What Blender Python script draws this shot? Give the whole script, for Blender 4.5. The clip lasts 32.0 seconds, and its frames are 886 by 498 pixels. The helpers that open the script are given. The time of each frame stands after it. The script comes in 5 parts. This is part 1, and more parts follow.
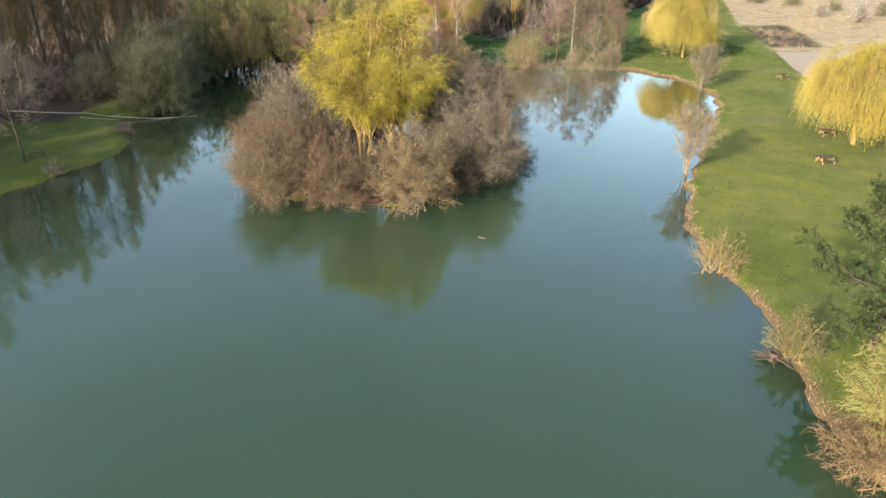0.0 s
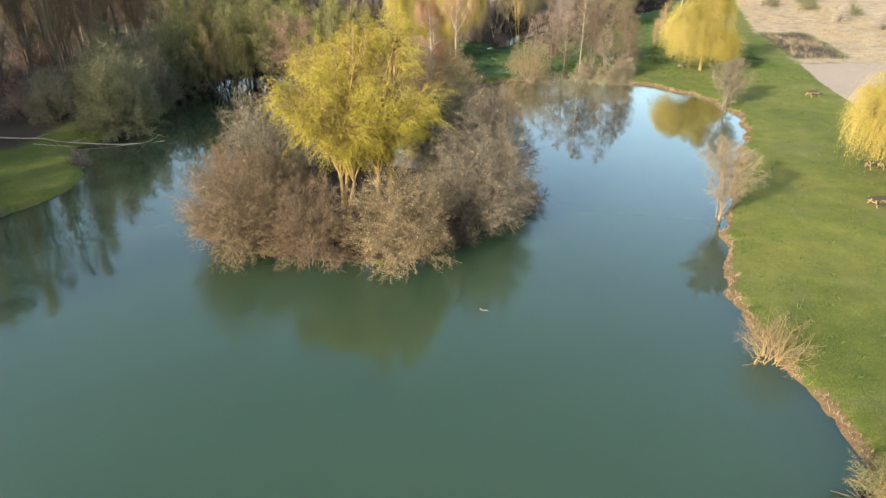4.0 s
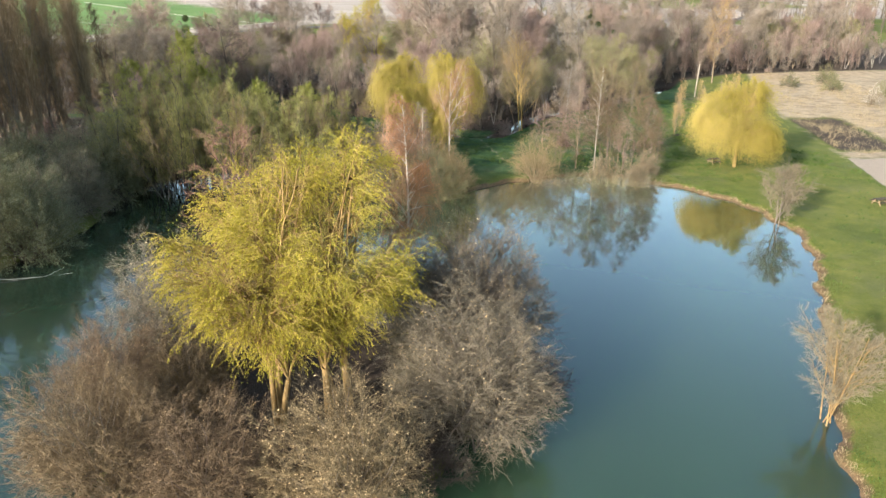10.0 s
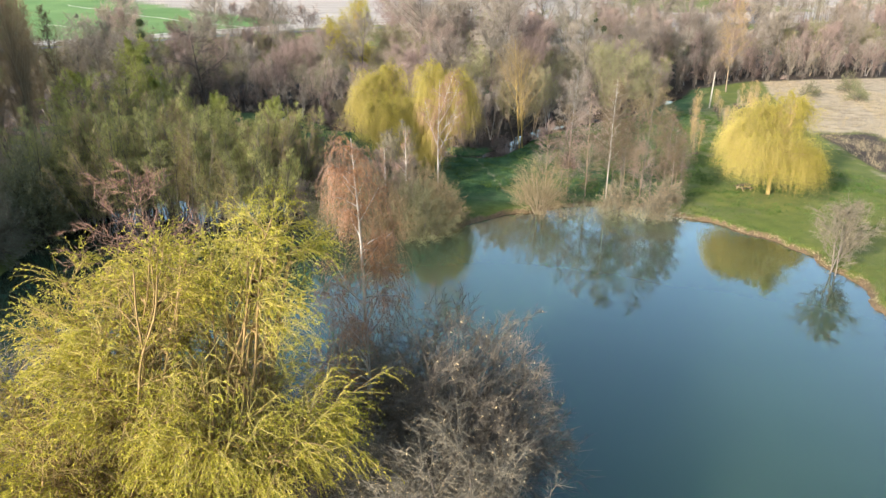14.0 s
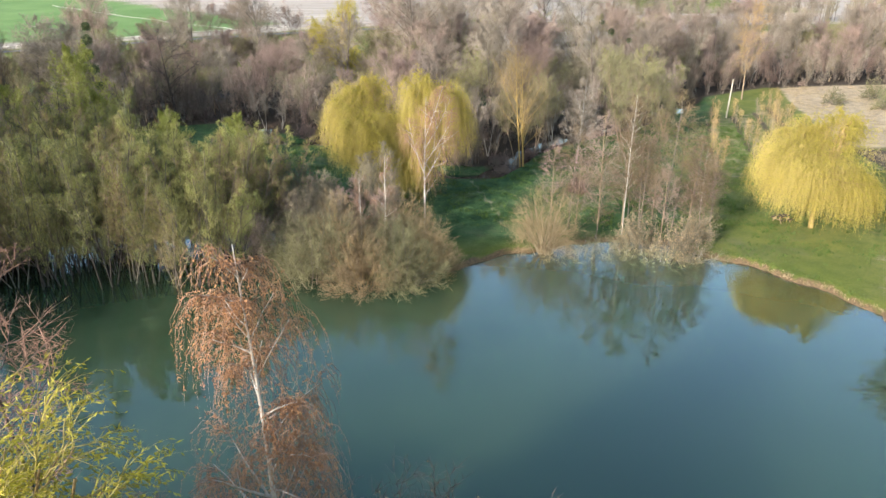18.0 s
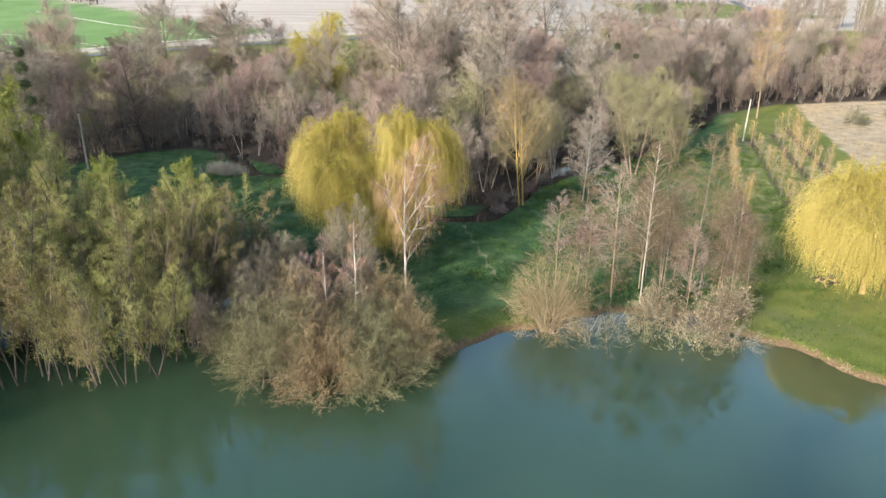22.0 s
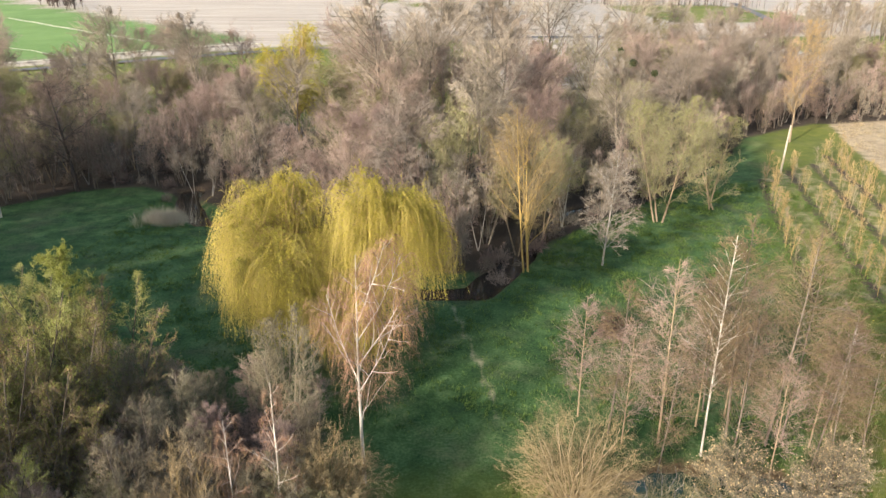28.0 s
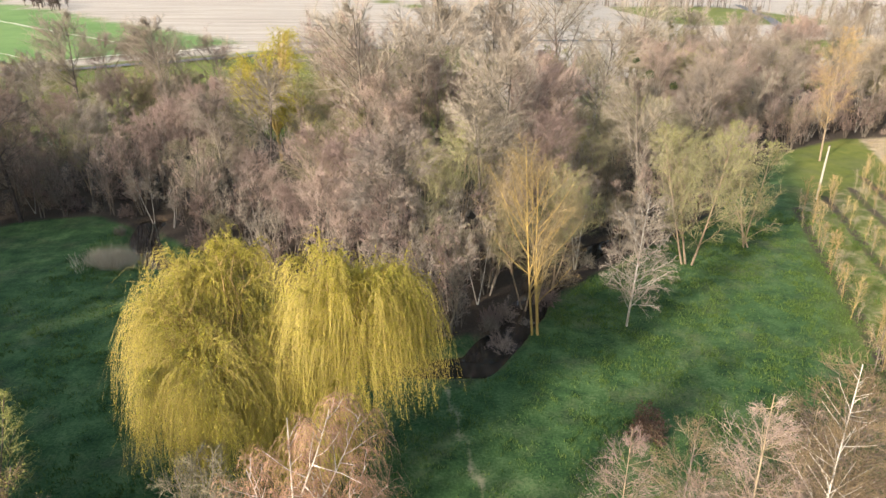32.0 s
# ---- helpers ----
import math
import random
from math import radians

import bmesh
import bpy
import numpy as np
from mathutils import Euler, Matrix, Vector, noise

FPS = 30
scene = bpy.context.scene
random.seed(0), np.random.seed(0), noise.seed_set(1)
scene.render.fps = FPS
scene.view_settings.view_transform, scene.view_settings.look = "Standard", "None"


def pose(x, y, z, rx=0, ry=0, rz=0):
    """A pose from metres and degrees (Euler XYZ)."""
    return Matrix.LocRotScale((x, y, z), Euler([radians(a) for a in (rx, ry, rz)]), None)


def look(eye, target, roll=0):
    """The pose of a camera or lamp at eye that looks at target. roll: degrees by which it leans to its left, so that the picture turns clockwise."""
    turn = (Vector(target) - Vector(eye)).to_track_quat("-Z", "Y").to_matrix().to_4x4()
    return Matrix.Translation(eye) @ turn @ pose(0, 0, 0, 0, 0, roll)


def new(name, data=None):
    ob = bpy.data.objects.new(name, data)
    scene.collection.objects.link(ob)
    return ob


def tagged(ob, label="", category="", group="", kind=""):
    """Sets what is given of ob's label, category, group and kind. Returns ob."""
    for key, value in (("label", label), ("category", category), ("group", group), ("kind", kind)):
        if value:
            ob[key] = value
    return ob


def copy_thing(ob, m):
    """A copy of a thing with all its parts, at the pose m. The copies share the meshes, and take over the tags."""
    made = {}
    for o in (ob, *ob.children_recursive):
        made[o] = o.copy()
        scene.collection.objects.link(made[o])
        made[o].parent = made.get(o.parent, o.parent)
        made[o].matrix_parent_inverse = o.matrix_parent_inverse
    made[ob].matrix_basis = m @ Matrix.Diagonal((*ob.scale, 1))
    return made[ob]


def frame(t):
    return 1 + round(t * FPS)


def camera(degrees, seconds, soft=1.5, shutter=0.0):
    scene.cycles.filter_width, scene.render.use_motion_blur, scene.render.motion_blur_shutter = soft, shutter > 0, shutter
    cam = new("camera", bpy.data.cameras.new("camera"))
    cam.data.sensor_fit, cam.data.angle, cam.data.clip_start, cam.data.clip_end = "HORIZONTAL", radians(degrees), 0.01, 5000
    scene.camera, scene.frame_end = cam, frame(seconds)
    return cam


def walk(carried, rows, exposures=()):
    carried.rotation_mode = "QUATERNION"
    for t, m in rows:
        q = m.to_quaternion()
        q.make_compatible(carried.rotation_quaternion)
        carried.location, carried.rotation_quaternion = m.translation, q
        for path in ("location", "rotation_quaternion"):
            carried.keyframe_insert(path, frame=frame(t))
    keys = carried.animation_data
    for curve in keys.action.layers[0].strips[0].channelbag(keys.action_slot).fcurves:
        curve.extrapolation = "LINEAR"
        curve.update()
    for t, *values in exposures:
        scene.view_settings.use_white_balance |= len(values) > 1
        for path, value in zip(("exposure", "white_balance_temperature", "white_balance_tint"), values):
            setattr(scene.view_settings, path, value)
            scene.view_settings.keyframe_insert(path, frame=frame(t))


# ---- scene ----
cam = camera(69.4, 32.0)
PATH = [
    (0, -0.53, -2.91, 23.61, 62.89, 0.05, -0.20),
    (1, -0.45, -0.62, 23.75, 62.81, 0.03, -0.19),
    (2, -0.35, 1.88, 23.91, 62.74, 0.01, -0.17),
    (3, -0.21, 4.65, 24.08, 62.69, -0.01, -0.16),
    (4.5, 0.02, 9.04, 24.35, 62.66, -0.04, -0.12),
    (5.5, 0.17, 12.07, 24.54, 62.67, -0.06, -0.10),
    (6, 0.25, 13.66, 24.62, 62.69, -0.06, -0.09),
    (7, 0.45, 16.98, 24.74, 62.74, -0.07, -0.06),
    (8, 0.70, 20.42, 24.78, 62.76, -0.07, -0.04),
    (8.5, 0.85, 22.17, 24.78, 62.76, -0.06, -0.03),
    (8.65, 0.90, 22.70, 24.78, 62.75, -0.05, -0.03),
    (8.8, 0.95, 23.22, 24.77, 63.80, -0.05, -0.03),
    (8.9, 0.98, 23.58, 24.77, 64.97, -0.05, -0.03),
    (9, 1.01, 23.93, 24.77, 66.08, -0.04, -0.03),
    (9.1, 1.04, 24.28, 24.76, 66.96, -0.04, -0.03),
    (9.2, 1.08, 24.63, 24.76, 67.63, -0.04, -0.03),
    (9.3, 1.11, 24.98, 24.75, 68.02, -0.03, -0.03),
    (9.5, 1.18, 25.68, 24.74, 68.30, -0.03, -0.03),
    (10, 1.34, 27.44, 24.71, 68.32, -0.02, -0.04),
    (11, 1.67, 30.95, 24.64, 68.37, -0.02, -0.06),
    (12, 2.00, 34.46, 24.56, 68.45, -0.03, -0.09),
    (13, 2.35, 37.95, 24.48, 68.54, -0.04, -0.11),
    (14, 2.70, 41.38, 24.39, 68.60, -0.05, -0.14),
    (15.5, 3.19, 46.36, 24.31, 68.61, -0.07, -0.15),
    (17, 3.64, 51.12, 24.34, 68.60, -0.08, -0.16),
    (18, 3.94, 54.22, 24.41, 68.62, -0.08, -0.19),
    (19, 4.25, 57.32, 24.64, 68.67, -0.08, -0.21),
    (19.5, 4.41, 58.87, 24.87, 68.69, -0.09, -0.22),
    (20, 4.58, 60.43, 25.18, 68.70, -0.09, -0.23),
    (20.5, 4.74, 61.98, 25.54, 68.71, -0.09, -0.23),
    (21, 4.90, 63.54, 25.91, 68.73, -0.09, -0.25),
    (21.5, 5.07, 65.11, 26.23, 68.75, -0.08, -0.27),
    (22, 5.25, 66.68, 26.46, 68.77, -0.07, -0.29),
    (23, 5.60, 69.83, 26.69, 68.79, -0.03, -0.34),
    (24, 5.90, 73.05, 26.77, 68.80, 0.00, -0.40),
    (25, 6.12, 76.37, 26.89, 68.82, 0.03, -0.47),
    (26.5, 6.43, 81.33, 27.27, 68.86, 0.06, -0.54),
    (28, 6.75, 86.22, 27.80, 68.90, 0.05, -0.57),
    (29, 6.93, 89.47, 28.16, 68.92, 0.01, -0.61),
    (30, 7.10, 92.72, 28.43, 68.93, -0.04, -0.66),
    (31, 7.25, 95.98, 28.50, 68.92, -0.06, -0.68),
    (32, 7.42, 99.21, 28.41, 68.91, -0.07, -0.69),
]
walk(cam, [(t, pose(*p)) for t, *p in PATH], [(0, 1.46, 6500, 10), (8, 1.46, 6450, 10), (12, 1.46, 5900, 9), (22, 1.46, 5900, 9), (28, 1.46, 6450, 10), (32, 1.46, 6500, 10)])

# ---- light ----
SUN_AZ, SUN_EL = 224.0, 20.5     # clockwise from +y, and height, in degrees
world = bpy.data.worlds.new("sky")
scene.world = world
world.use_nodes = True
wn = world.node_tree.nodes
sky = wn.new("ShaderNodeTexSky")
sky.sky_type, sky.sun_disc = "NISHITA", False
sky.sun_elevation, sky.sun_rotation = radians(SUN_EL), radians(SUN_AZ)
sky.air_density, sky.dust_density, sky.ozone_density = 1.4, 2.2, 1.6
world.node_tree.links.new(sky.outputs[0], wn["Background"].inputs["Color"])
wn["Background"].inputs["Strength"].default_value = 0.13
sun_data = bpy.data.lights.new("sun", "SUN")
sun_data.energy, sun_data.angle, sun_data.color = 3.9, radians(2.2), (1.0, 0.90, 0.80)
sun_ob = new("sun", sun_data)
sun_dir = Vector((math.sin(radians(SUN_AZ)) * math.cos(radians(SUN_EL)), math.cos(radians(SUN_AZ)) * math.cos(radians(SUN_EL)), math.sin(radians(SUN_EL))))
sun_ob.matrix_world = look(sun_dir * 300, (0, 0, 0))


# ---- materials ----
def ramp(nodes, stops):
    r = nodes.new("ShaderNodeValToRGB")
    while len(r.color_ramp.elements) < len(stops):
        r.color_ramp.elements.new(0.5)
    for e, (p, c) in zip(r.color_ramp.elements, stops):
        e.position, e.color = p, (*c, 1)
    return r


def noise_node(nt, coord, scale, detail=4, rough=0.6):
    n = nt.nodes.new("ShaderNodeTexNoise")
    n.inputs["Scale"].default_value, n.inputs["Detail"].default_value, n.inputs["Roughness"].default_value = scale, detail, rough
    nt.links.new(coord, n.inputs["Vector"])
    return n


def mixed(nt, fac, a, b, kind="MIX"):
    m = nt.nodes.new("ShaderNodeMix")
    m.data_type, m.blend_type = "RGBA", kind
    for sock, val in (("Factor", fac), ("A", a), ("B", b)):
        s = next(i for i in m.inputs if i.name == sock and i.enabled)
        if isinstance(val, (int, float)):
            s.default_value = val
        elif isinstance(val, tuple):
            s.default_value = (*val, 1)
        else:
            nt.links.new(val, s)
    return next(o for o in m.outputs if o.enabled)


def maths(nt, op, a, b=0.0, clamp=False):
    m = nt.nodes.new("ShaderNodeMath")
    m.operation, m.use_clamp = op, clamp
    for i, v in enumerate((a, b)):
        if isinstance(v, (int, float)):
            m.inputs[i].default_value = v
        else:
            nt.links.new(v, m.inputs[i])
    return m.outputs[0]


def blank(name):
    m = bpy.data.materials.new(name)
    m.use_nodes = True
    nt = m.node_tree
    b = nt.nodes["Principled BSDF"]
    b.inputs["Specular IOR Level"].default_value = 0.25
    return m, nt, b


def stem_material(name, dark, light, rough=0.85, scale=6.0, vary=0.16, bump=0.4):
    """Bark and twigs: two tones along the grain, each tree a little different."""
    m, nt, b = blank(name)
    tc = nt.nodes.new("ShaderNodeTexCoord")
    mp = nt.nodes.new("ShaderNodeMapping")
    mp.inputs["Scale"].default_value = (1, 1, 0.35)
    nt.links.new(tc.outputs["Object"], mp.inputs["Vector"])
    n = noise_node(nt, mp.outputs[0], scale, 5)
    n2 = noise_node(nt, tc.outputs["Object"], 0.45, 2)
    r = ramp(nt.nodes, [(0.3, dark), (0.7, light)])
    nt.links.new(n.outputs["Fac"], r.inputs[0])
    info = nt.nodes.new("ShaderNodeObjectInfo")
    hsv = nt.nodes.new("ShaderNodeHueSaturation")
    nt.links.new(r.outputs[0], hsv.inputs["Color"])
    v = maths(nt, "MULTIPLY", maths(nt, "SUBTRACT", maths(nt, "ADD", info.outputs["Random"], n2.outputs["Fac"]), 1.0), 2 * vary)
    nt.links.new(maths(nt, "ADD", v, 1.0), hsv.inputs["Value"])
    nt.links.new(maths(nt, "ADD", maths(nt, "MULTIPLY", maths(nt, "SUBTRACT", info.outputs["Random"], 0.5), 0.02), 0.5), hsv.inputs["Hue"])
    nt.links.new(hsv.outputs[0], b.inputs["Base Color"])
    b.inputs["Roughness"].default_value = rough
    if bump:
        bp = nt.nodes.new("ShaderNodeBump")
        bp.inputs["Strength"].default_value, bp.inputs["Distance"].default_value = bump, 0.02
        nt.links.new(n.outputs["Fac"], bp.inputs["Height"])
        nt.links.new(bp.outputs[0], b.inputs["Normal"])
    return m


def leaf_material(name, dark, light, glow=0.35, rough=0.6):
    """Leaves and catkins: thin, lit through, each of its own tone."""
    m, nt, b = blank(name)
    geo = nt.nodes.new("ShaderNodeNewGeometry")
    tc = nt.nodes.new("ShaderNodeTexCoord")
    n = noise_node(nt, tc.outputs["Object"], 0.6, 3)
    f = maths(nt, "ADD", maths(nt, "MULTIPLY", geo.outputs["Random Per Island"], 0.5), maths(nt, "MULTIPLY", n.outputs["Fac"], 0.5))
    r = ramp(nt.nodes, [(0.25, dark), (0.75, light)])
    nt.links.new(f, r.inputs[0])
    nt.links.new(r.outputs[0], b.inputs["Base Color"])
    b.inputs["Roughness"].default_value = rough
    tr = nt.nodes.new("ShaderNodeBsdfTranslucent")
    nt.links.new(r.outputs[0], tr.inputs["Color"])
    mx = nt.nodes.new("ShaderNodeMixShader")
    mx.inputs[0].default_value = glow
    out = nt.nodes["Material Output"]
    nt.links.new(b.outputs[0], mx.inputs[1])
    nt.links.new(tr.outputs[0], mx.inputs[2])
    nt.links.new(mx.outputs[0], out.inputs["Surface"])
    return m


def water_material(name, deep, light, shine=2.9):
    m, nt, b = blank(name)
    tc = nt.nodes.new("ShaderNodeTexCoord")
    n = noise_node(nt, tc.outputs["Object"], 0.03, 3)
    r = ramp(nt.nodes, [(0.3, deep), (0.7, light)])
    nt.links.new(n.outputs["Fac"], r.inputs[0])
    nt.links.new(r.outputs[0], b.inputs["Base Color"])
    b.inputs["Roughness"].default_value, b.inputs["Specular IOR Level"].default_value = 0.9, 0.0
    b.subsurface_method = "BURLEY"
    b.inputs["Subsurface Weight"].default_value, b.inputs["Subsurface Scale"].default_value = 1.0, 9.0
    b.inputs["Subsurface Radius"].default_value = (0.8, 1.2, 1.0)
    gloss = nt.nodes.new("ShaderNodeBsdfGlossy")
    gloss.inputs["Roughness"].default_value = 0.025
    fres = nt.nodes.new("ShaderNodeFresnel")
    fres.inputs["IOR"].default_value = 1.33
    top = nt.nodes.new("ShaderNodeMixShader")
    nt.links.new(maths(nt, "MINIMUM", maths(nt, "MULTIPLY", fres.outputs[0], shine), 0.72), top.inputs[0])
    nt.links.new(b.outputs[0], top.inputs[1])
    nt.links.new(gloss.outputs[0], top.inputs[2])
    nt.links.new(top.outputs[0], nt.nodes["Material Output"].inputs["Surface"])
    mp = nt.nodes.new("ShaderNodeMapping")
    mp.inputs["Scale"].default_value = (1.0, 0.55, 1)
    nt.links.new(tc.outputs["Object"], mp.inputs["Vector"])
    rip = noise_node(nt, mp.outputs[0], 1.6, 3, 0.5)
    big = noise_node(nt, tc.outputs["Object"], 0.05, 2)
    bp = nt.nodes.new("ShaderNodeBump")
    bp.inputs["Distance"].default_value = 0.007
    nt.links.new(maths(nt, "MULTIPLY", big.outputs["Fac"], 0.9), bp.inputs["Strength"])
    nt.links.new(rip.outputs["Fac"], bp.inputs["Height"])
    for socket in (gloss.inputs["Normal"], fres.inputs["Normal"]):
        nt.links.new(bp.outputs[0], socket)
    return m


def ground_material():
    """Grass with dry reeds, leaf litter, bare bank, gravel and the far fields, told apart by two plan attributes."""
    m, nt, b = blank("ground_cover")
    L = nt.links.new
    tc = nt.nodes.new("ShaderNodeTexCoord")
    co = tc.outputs["Object"]
    big, mid, fine = noise_node(nt, co, 0.045, 4), noise_node(nt, co, 0.5, 5), noise_node(nt, co, 5.0, 6, 0.7)
    g1 = ramp(nt.nodes, [(0.32, (0.042, 0.066, 0.010)), (0.48, (0.098, 0.116, 0.017)), (0.64, (0.200, 0.186, 0.040))])
    L(maths(nt, "ADD", maths(nt, "MULTIPLY", big.outputs["Fac"], 0.40), maths(nt, "ADD", maths(nt, "MULTIPLY", mid.outputs["Fac"], 0.27), maths(nt, "MULTIPLY", fine.outputs["Fac"], 0.33))), g1.inputs[0])
    a1, a2 = nt.nodes.new("ShaderNodeAttribute"), nt.nodes.new("ShaderNodeAttribute")
    a1.attribute_name, a2.attribute_name = "cover", "field"
    s1, s2 = nt.nodes.new("ShaderNodeSeparateColor"), nt.nodes.new("ShaderNodeSeparateColor")
    L(a1.outputs["Color"], s1.inputs[0]), L(a2.outputs["Color"], s2.inputs[0])
    rough_edge = maths(nt, "SUBTRACT", maths(nt, "ADD", maths(nt, "MULTIPLY", mid.outputs["Fac"], 0.9), maths(nt, "MULTIPLY", fine.outputs["Fac"], 0.5)), 0.7)

    def zone(col, sock, dark, light, by):
        r = ramp(nt.nodes, [(0.3, dark), (0.7, light)])
        L(by.outputs["Fac"], r.inputs[0])
        f = maths(nt, "ADD", maths(nt, "MULTIPLY", maths(nt, "ADD", maths(nt, "SUBTRACT", sock, 0.5), rough_edge), 2.4), 0.5, True)
        f = maths(nt, "MULTIPLY", f, maths(nt, "MULTIPLY", sock, 8.0, True))
        return mixed(nt, f, col, r.outputs[0])

    col = g1.outputs[0]
    lush = ramp(nt.nodes, [(0.38, (0.012, 0.036, 0.010)), (0.5, (0.040, 0.086, 0.022)), (0.62, (0.090, 0.142, 0.050))])
    L(maths(nt, "ADD", maths(nt, "MULTIPLY", mid.outputs["Fac"], 0.5), maths(nt, "MULTIPLY", fine.outputs["Fac"], 0.5)), lush.inputs[0])
    col = mixed(nt, maths(nt, "ADD", maths(nt, "MULTIPLY", maths(nt, "ADD", maths(nt, "SUBTRACT", a2.outputs["Alpha"], 0.5), maths(nt, "MULTIPLY", rough_edge, 0.5)), 1.6), 0.5, True), col, lush.outputs[0])
    worn = ramp(nt.nodes, [(0.50, (0, 0, 0)), (0.66, (0.6, 0.6, 0.6))])
    L(maths(nt, "ADD", maths(nt, "MULTIPLY", noise_node(nt, co, 0.16, 6, 0.7).outputs["Fac"], 0.7), maths(nt, "MULTIPLY", fine.outputs["Fac"], 0.3)), worn.inputs[0])
    col = mixed(nt, worn.outputs[0], col, (0.125, 0.12, 0.06))
    col = zone(col, s2.outputs[1], (0.09, 0.16, 0.04), (0.14, 0.22, 0.065), big)       # young crop
    rows = nt.nodes.new("ShaderNodeMapping")
    rows.inputs["Rotation"].default_value, rows.inputs["Scale"].default_value = (0, 0, radians(-8)), (0.012, 0.32, 1)
    L(co, rows.inputs["Vector"])
    drill = noise_node(nt, rows.outputs[0], 1.0, 6, 0.75)
    col = zone(col, s2.outputs[0], (0.21, 0.175, 0.14), (0.46, 0.40, 0.33), drill)     # stubble in drilled rows
    col = zone(col, s1.outputs[0], (0.22, 0.165, 0.10), (0.42, 0.335, 0.215), mid)       # dry reeds
    col = zone(col, s1.outputs[1], (0.028, 0.020, 0.014), (0.085, 0.062, 0.042), fine)  # leaf litter, darkened to deepen the shade under the trees
    col = zone(col, s2.outputs[2], (0.25, 0.195, 0.14), (0.40, 0.33, 0.25), fine)      # gravel
    col = zone(col, s1.outputs[2], (0.06, 0.04, 0.023), (0.21, 0.14, 0.07), fine)    # bare bank and straw
    L(col, b.inputs["Base Color"])
    b.inputs["Roughness"].default_value = 0.95
    bp = nt.nodes.new("ShaderNodeBump")
    bp.inputs["Strength"].default_value, bp.inputs["Distance"].default_value = 0.7, 0.12
    L(fine.outputs["Fac"], bp.inputs["Height"])
    L(bp.outputs[0], b.inputs["Normal"])
    return m


GROUND = ground_material()
WATER = water_material("pond_water", (0.026, 0.051, 0.025), (0.033, 0.061, 0.032))
CREEK = water_material("creek_water", (0.012, 0.016, 0.016), (0.02, 0.026, 0.024))
BARK_GREY = stem_material("grey_bark", (0.075, 0.058, 0.044), (0.20, 0.165, 0.13))
BARK_DARK = stem_material("dark_bark", (0.035, 0.027, 0.022), (0.11, 0.085, 0.068))
BARK_ORANGE = stem_material("lichen_orange_bark", (0.19, 0.125, 0.045), (0.4, 0.28, 0.11))
BARK_TAN = stem_material("tan_bark", (0.17, 0.125, 0.075), (0.36, 0.28, 0.18))
BARK_WHITE = stem_material("white_birch_bark", (0.25, 0.215, 0.18), (0.55, 0.5, 0.43), 0.7, 3.0, 0.08)
TWIG_TAN = stem_material("tan_twigs", (0.12, 0.1, 0.062), (0.275, 0.232, 0.15), bump=0)
TWIG_GREY = stem_material("grey_brown_twigs", (0.145, 0.119, 0.091), (0.33, 0.275, 0.215), bump=0)
TWIG_DARK = stem_material("dark_brown_twigs", (0.045, 0.033, 0.027), (0.125, 0.092, 0.072), bump=0)
TWIG_PINK = stem_material("red_brown_twigs", (0.16, 0.112, 0.092), (0.34, 0.25, 0.205), bump=0)
TWIG_RUST = stem_material("rusty_birch_twigs", (0.19, 0.108, 0.07), (0.38, 0.235, 0.155), bump=0)
TWIG_BROWN = stem_material("brown_twigs", (0.092, 0.064, 0.034), (0.225, 0.165, 0.092), bump=0)
TWIG_GOLD = stem_material("golden_tan_twigs", (0.26, 0.178, 0.08), (0.45, 0.32, 0.155), bump=0)
BARK_PALE = stem_material("pale_grey_bark", (0.2, 0.18, 0.15), (0.43, 0.4, 0.345))
TWIG_YELLOW = stem_material("yellow_twigs", (0.23, 0.175, 0.045), (0.42, 0.33, 0.095), bump=0)
TWIG_OLIVE = stem_material("olive_twigs", (0.1, 0.094, 0.042), (0.215, 0.2, 0.095), bump=0)
TWIG_LIME = stem_material("yellow_green_twigs", (0.19, 0.18, 0.055), (0.36, 0.33, 0.12), bump=0)
TWIG_AMBER = stem_material("amber_brown_twigs", (0.125, 0.09, 0.045), (0.285, 0.205, 0.11), bump=0)
TWIG_PALE = stem_material("pale_olive_twigs", (0.14, 0.125, 0.06), (0.29, 0.26, 0.14), bump=0)
TWIG_DUN = stem_material("dun_grey_twigs", (0.092, 0.076, 0.052), (0.22, 0.183, 0.126), bump=0)
LEAF_WILLOW = leaf_material("willow_leaves", (0.24, 0.218, 0.015), (0.52, 0.45, 0.05), 0.42)
LEAF_GOLD = leaf_material("golden_willow_leaves", (0.245, 0.22, 0.022), (0.485, 0.42, 0.07), 0.5)
LEAF_OLIVE = leaf_material("olive_leaves", (0.125, 0.135, 0.075), (0.27, 0.28, 0.165), 0.3)
LEAF_GREEN = leaf_material("young_green_leaves", (0.15, 0.175, 0.03), (0.34, 0.345, 0.075), 0.42)
CATKIN = leaf_material("pale_catkins", (0.34, 0.24, 0.12), (0.62, 0.48, 0.26), 0.2)
BIRCH_CATKIN = leaf_material("rusty_catkins", (0.23, 0.105, 0.045), (0.44, 0.23, 0.10), 0.25)
NEEDLE = leaf_material("pine_needles", (0.028, 0.045, 0.014), (0.085, 0.105, 0.035), 0.15)
STRAW = leaf_material("straw", (0.24, 0.18, 0.09), (0.48, 0.38, 0.22), 0.3)
GRASS = leaf_material("grass_blades", (0.045, 0.09, 0.014), (0.125, 0.175, 0.038), 0.3)
TIMBER = stem_material("weathered_timber", (0.035, 0.027, 0.02), (0.10, 0.076, 0.056), 0.8, 9.0, 0.1)
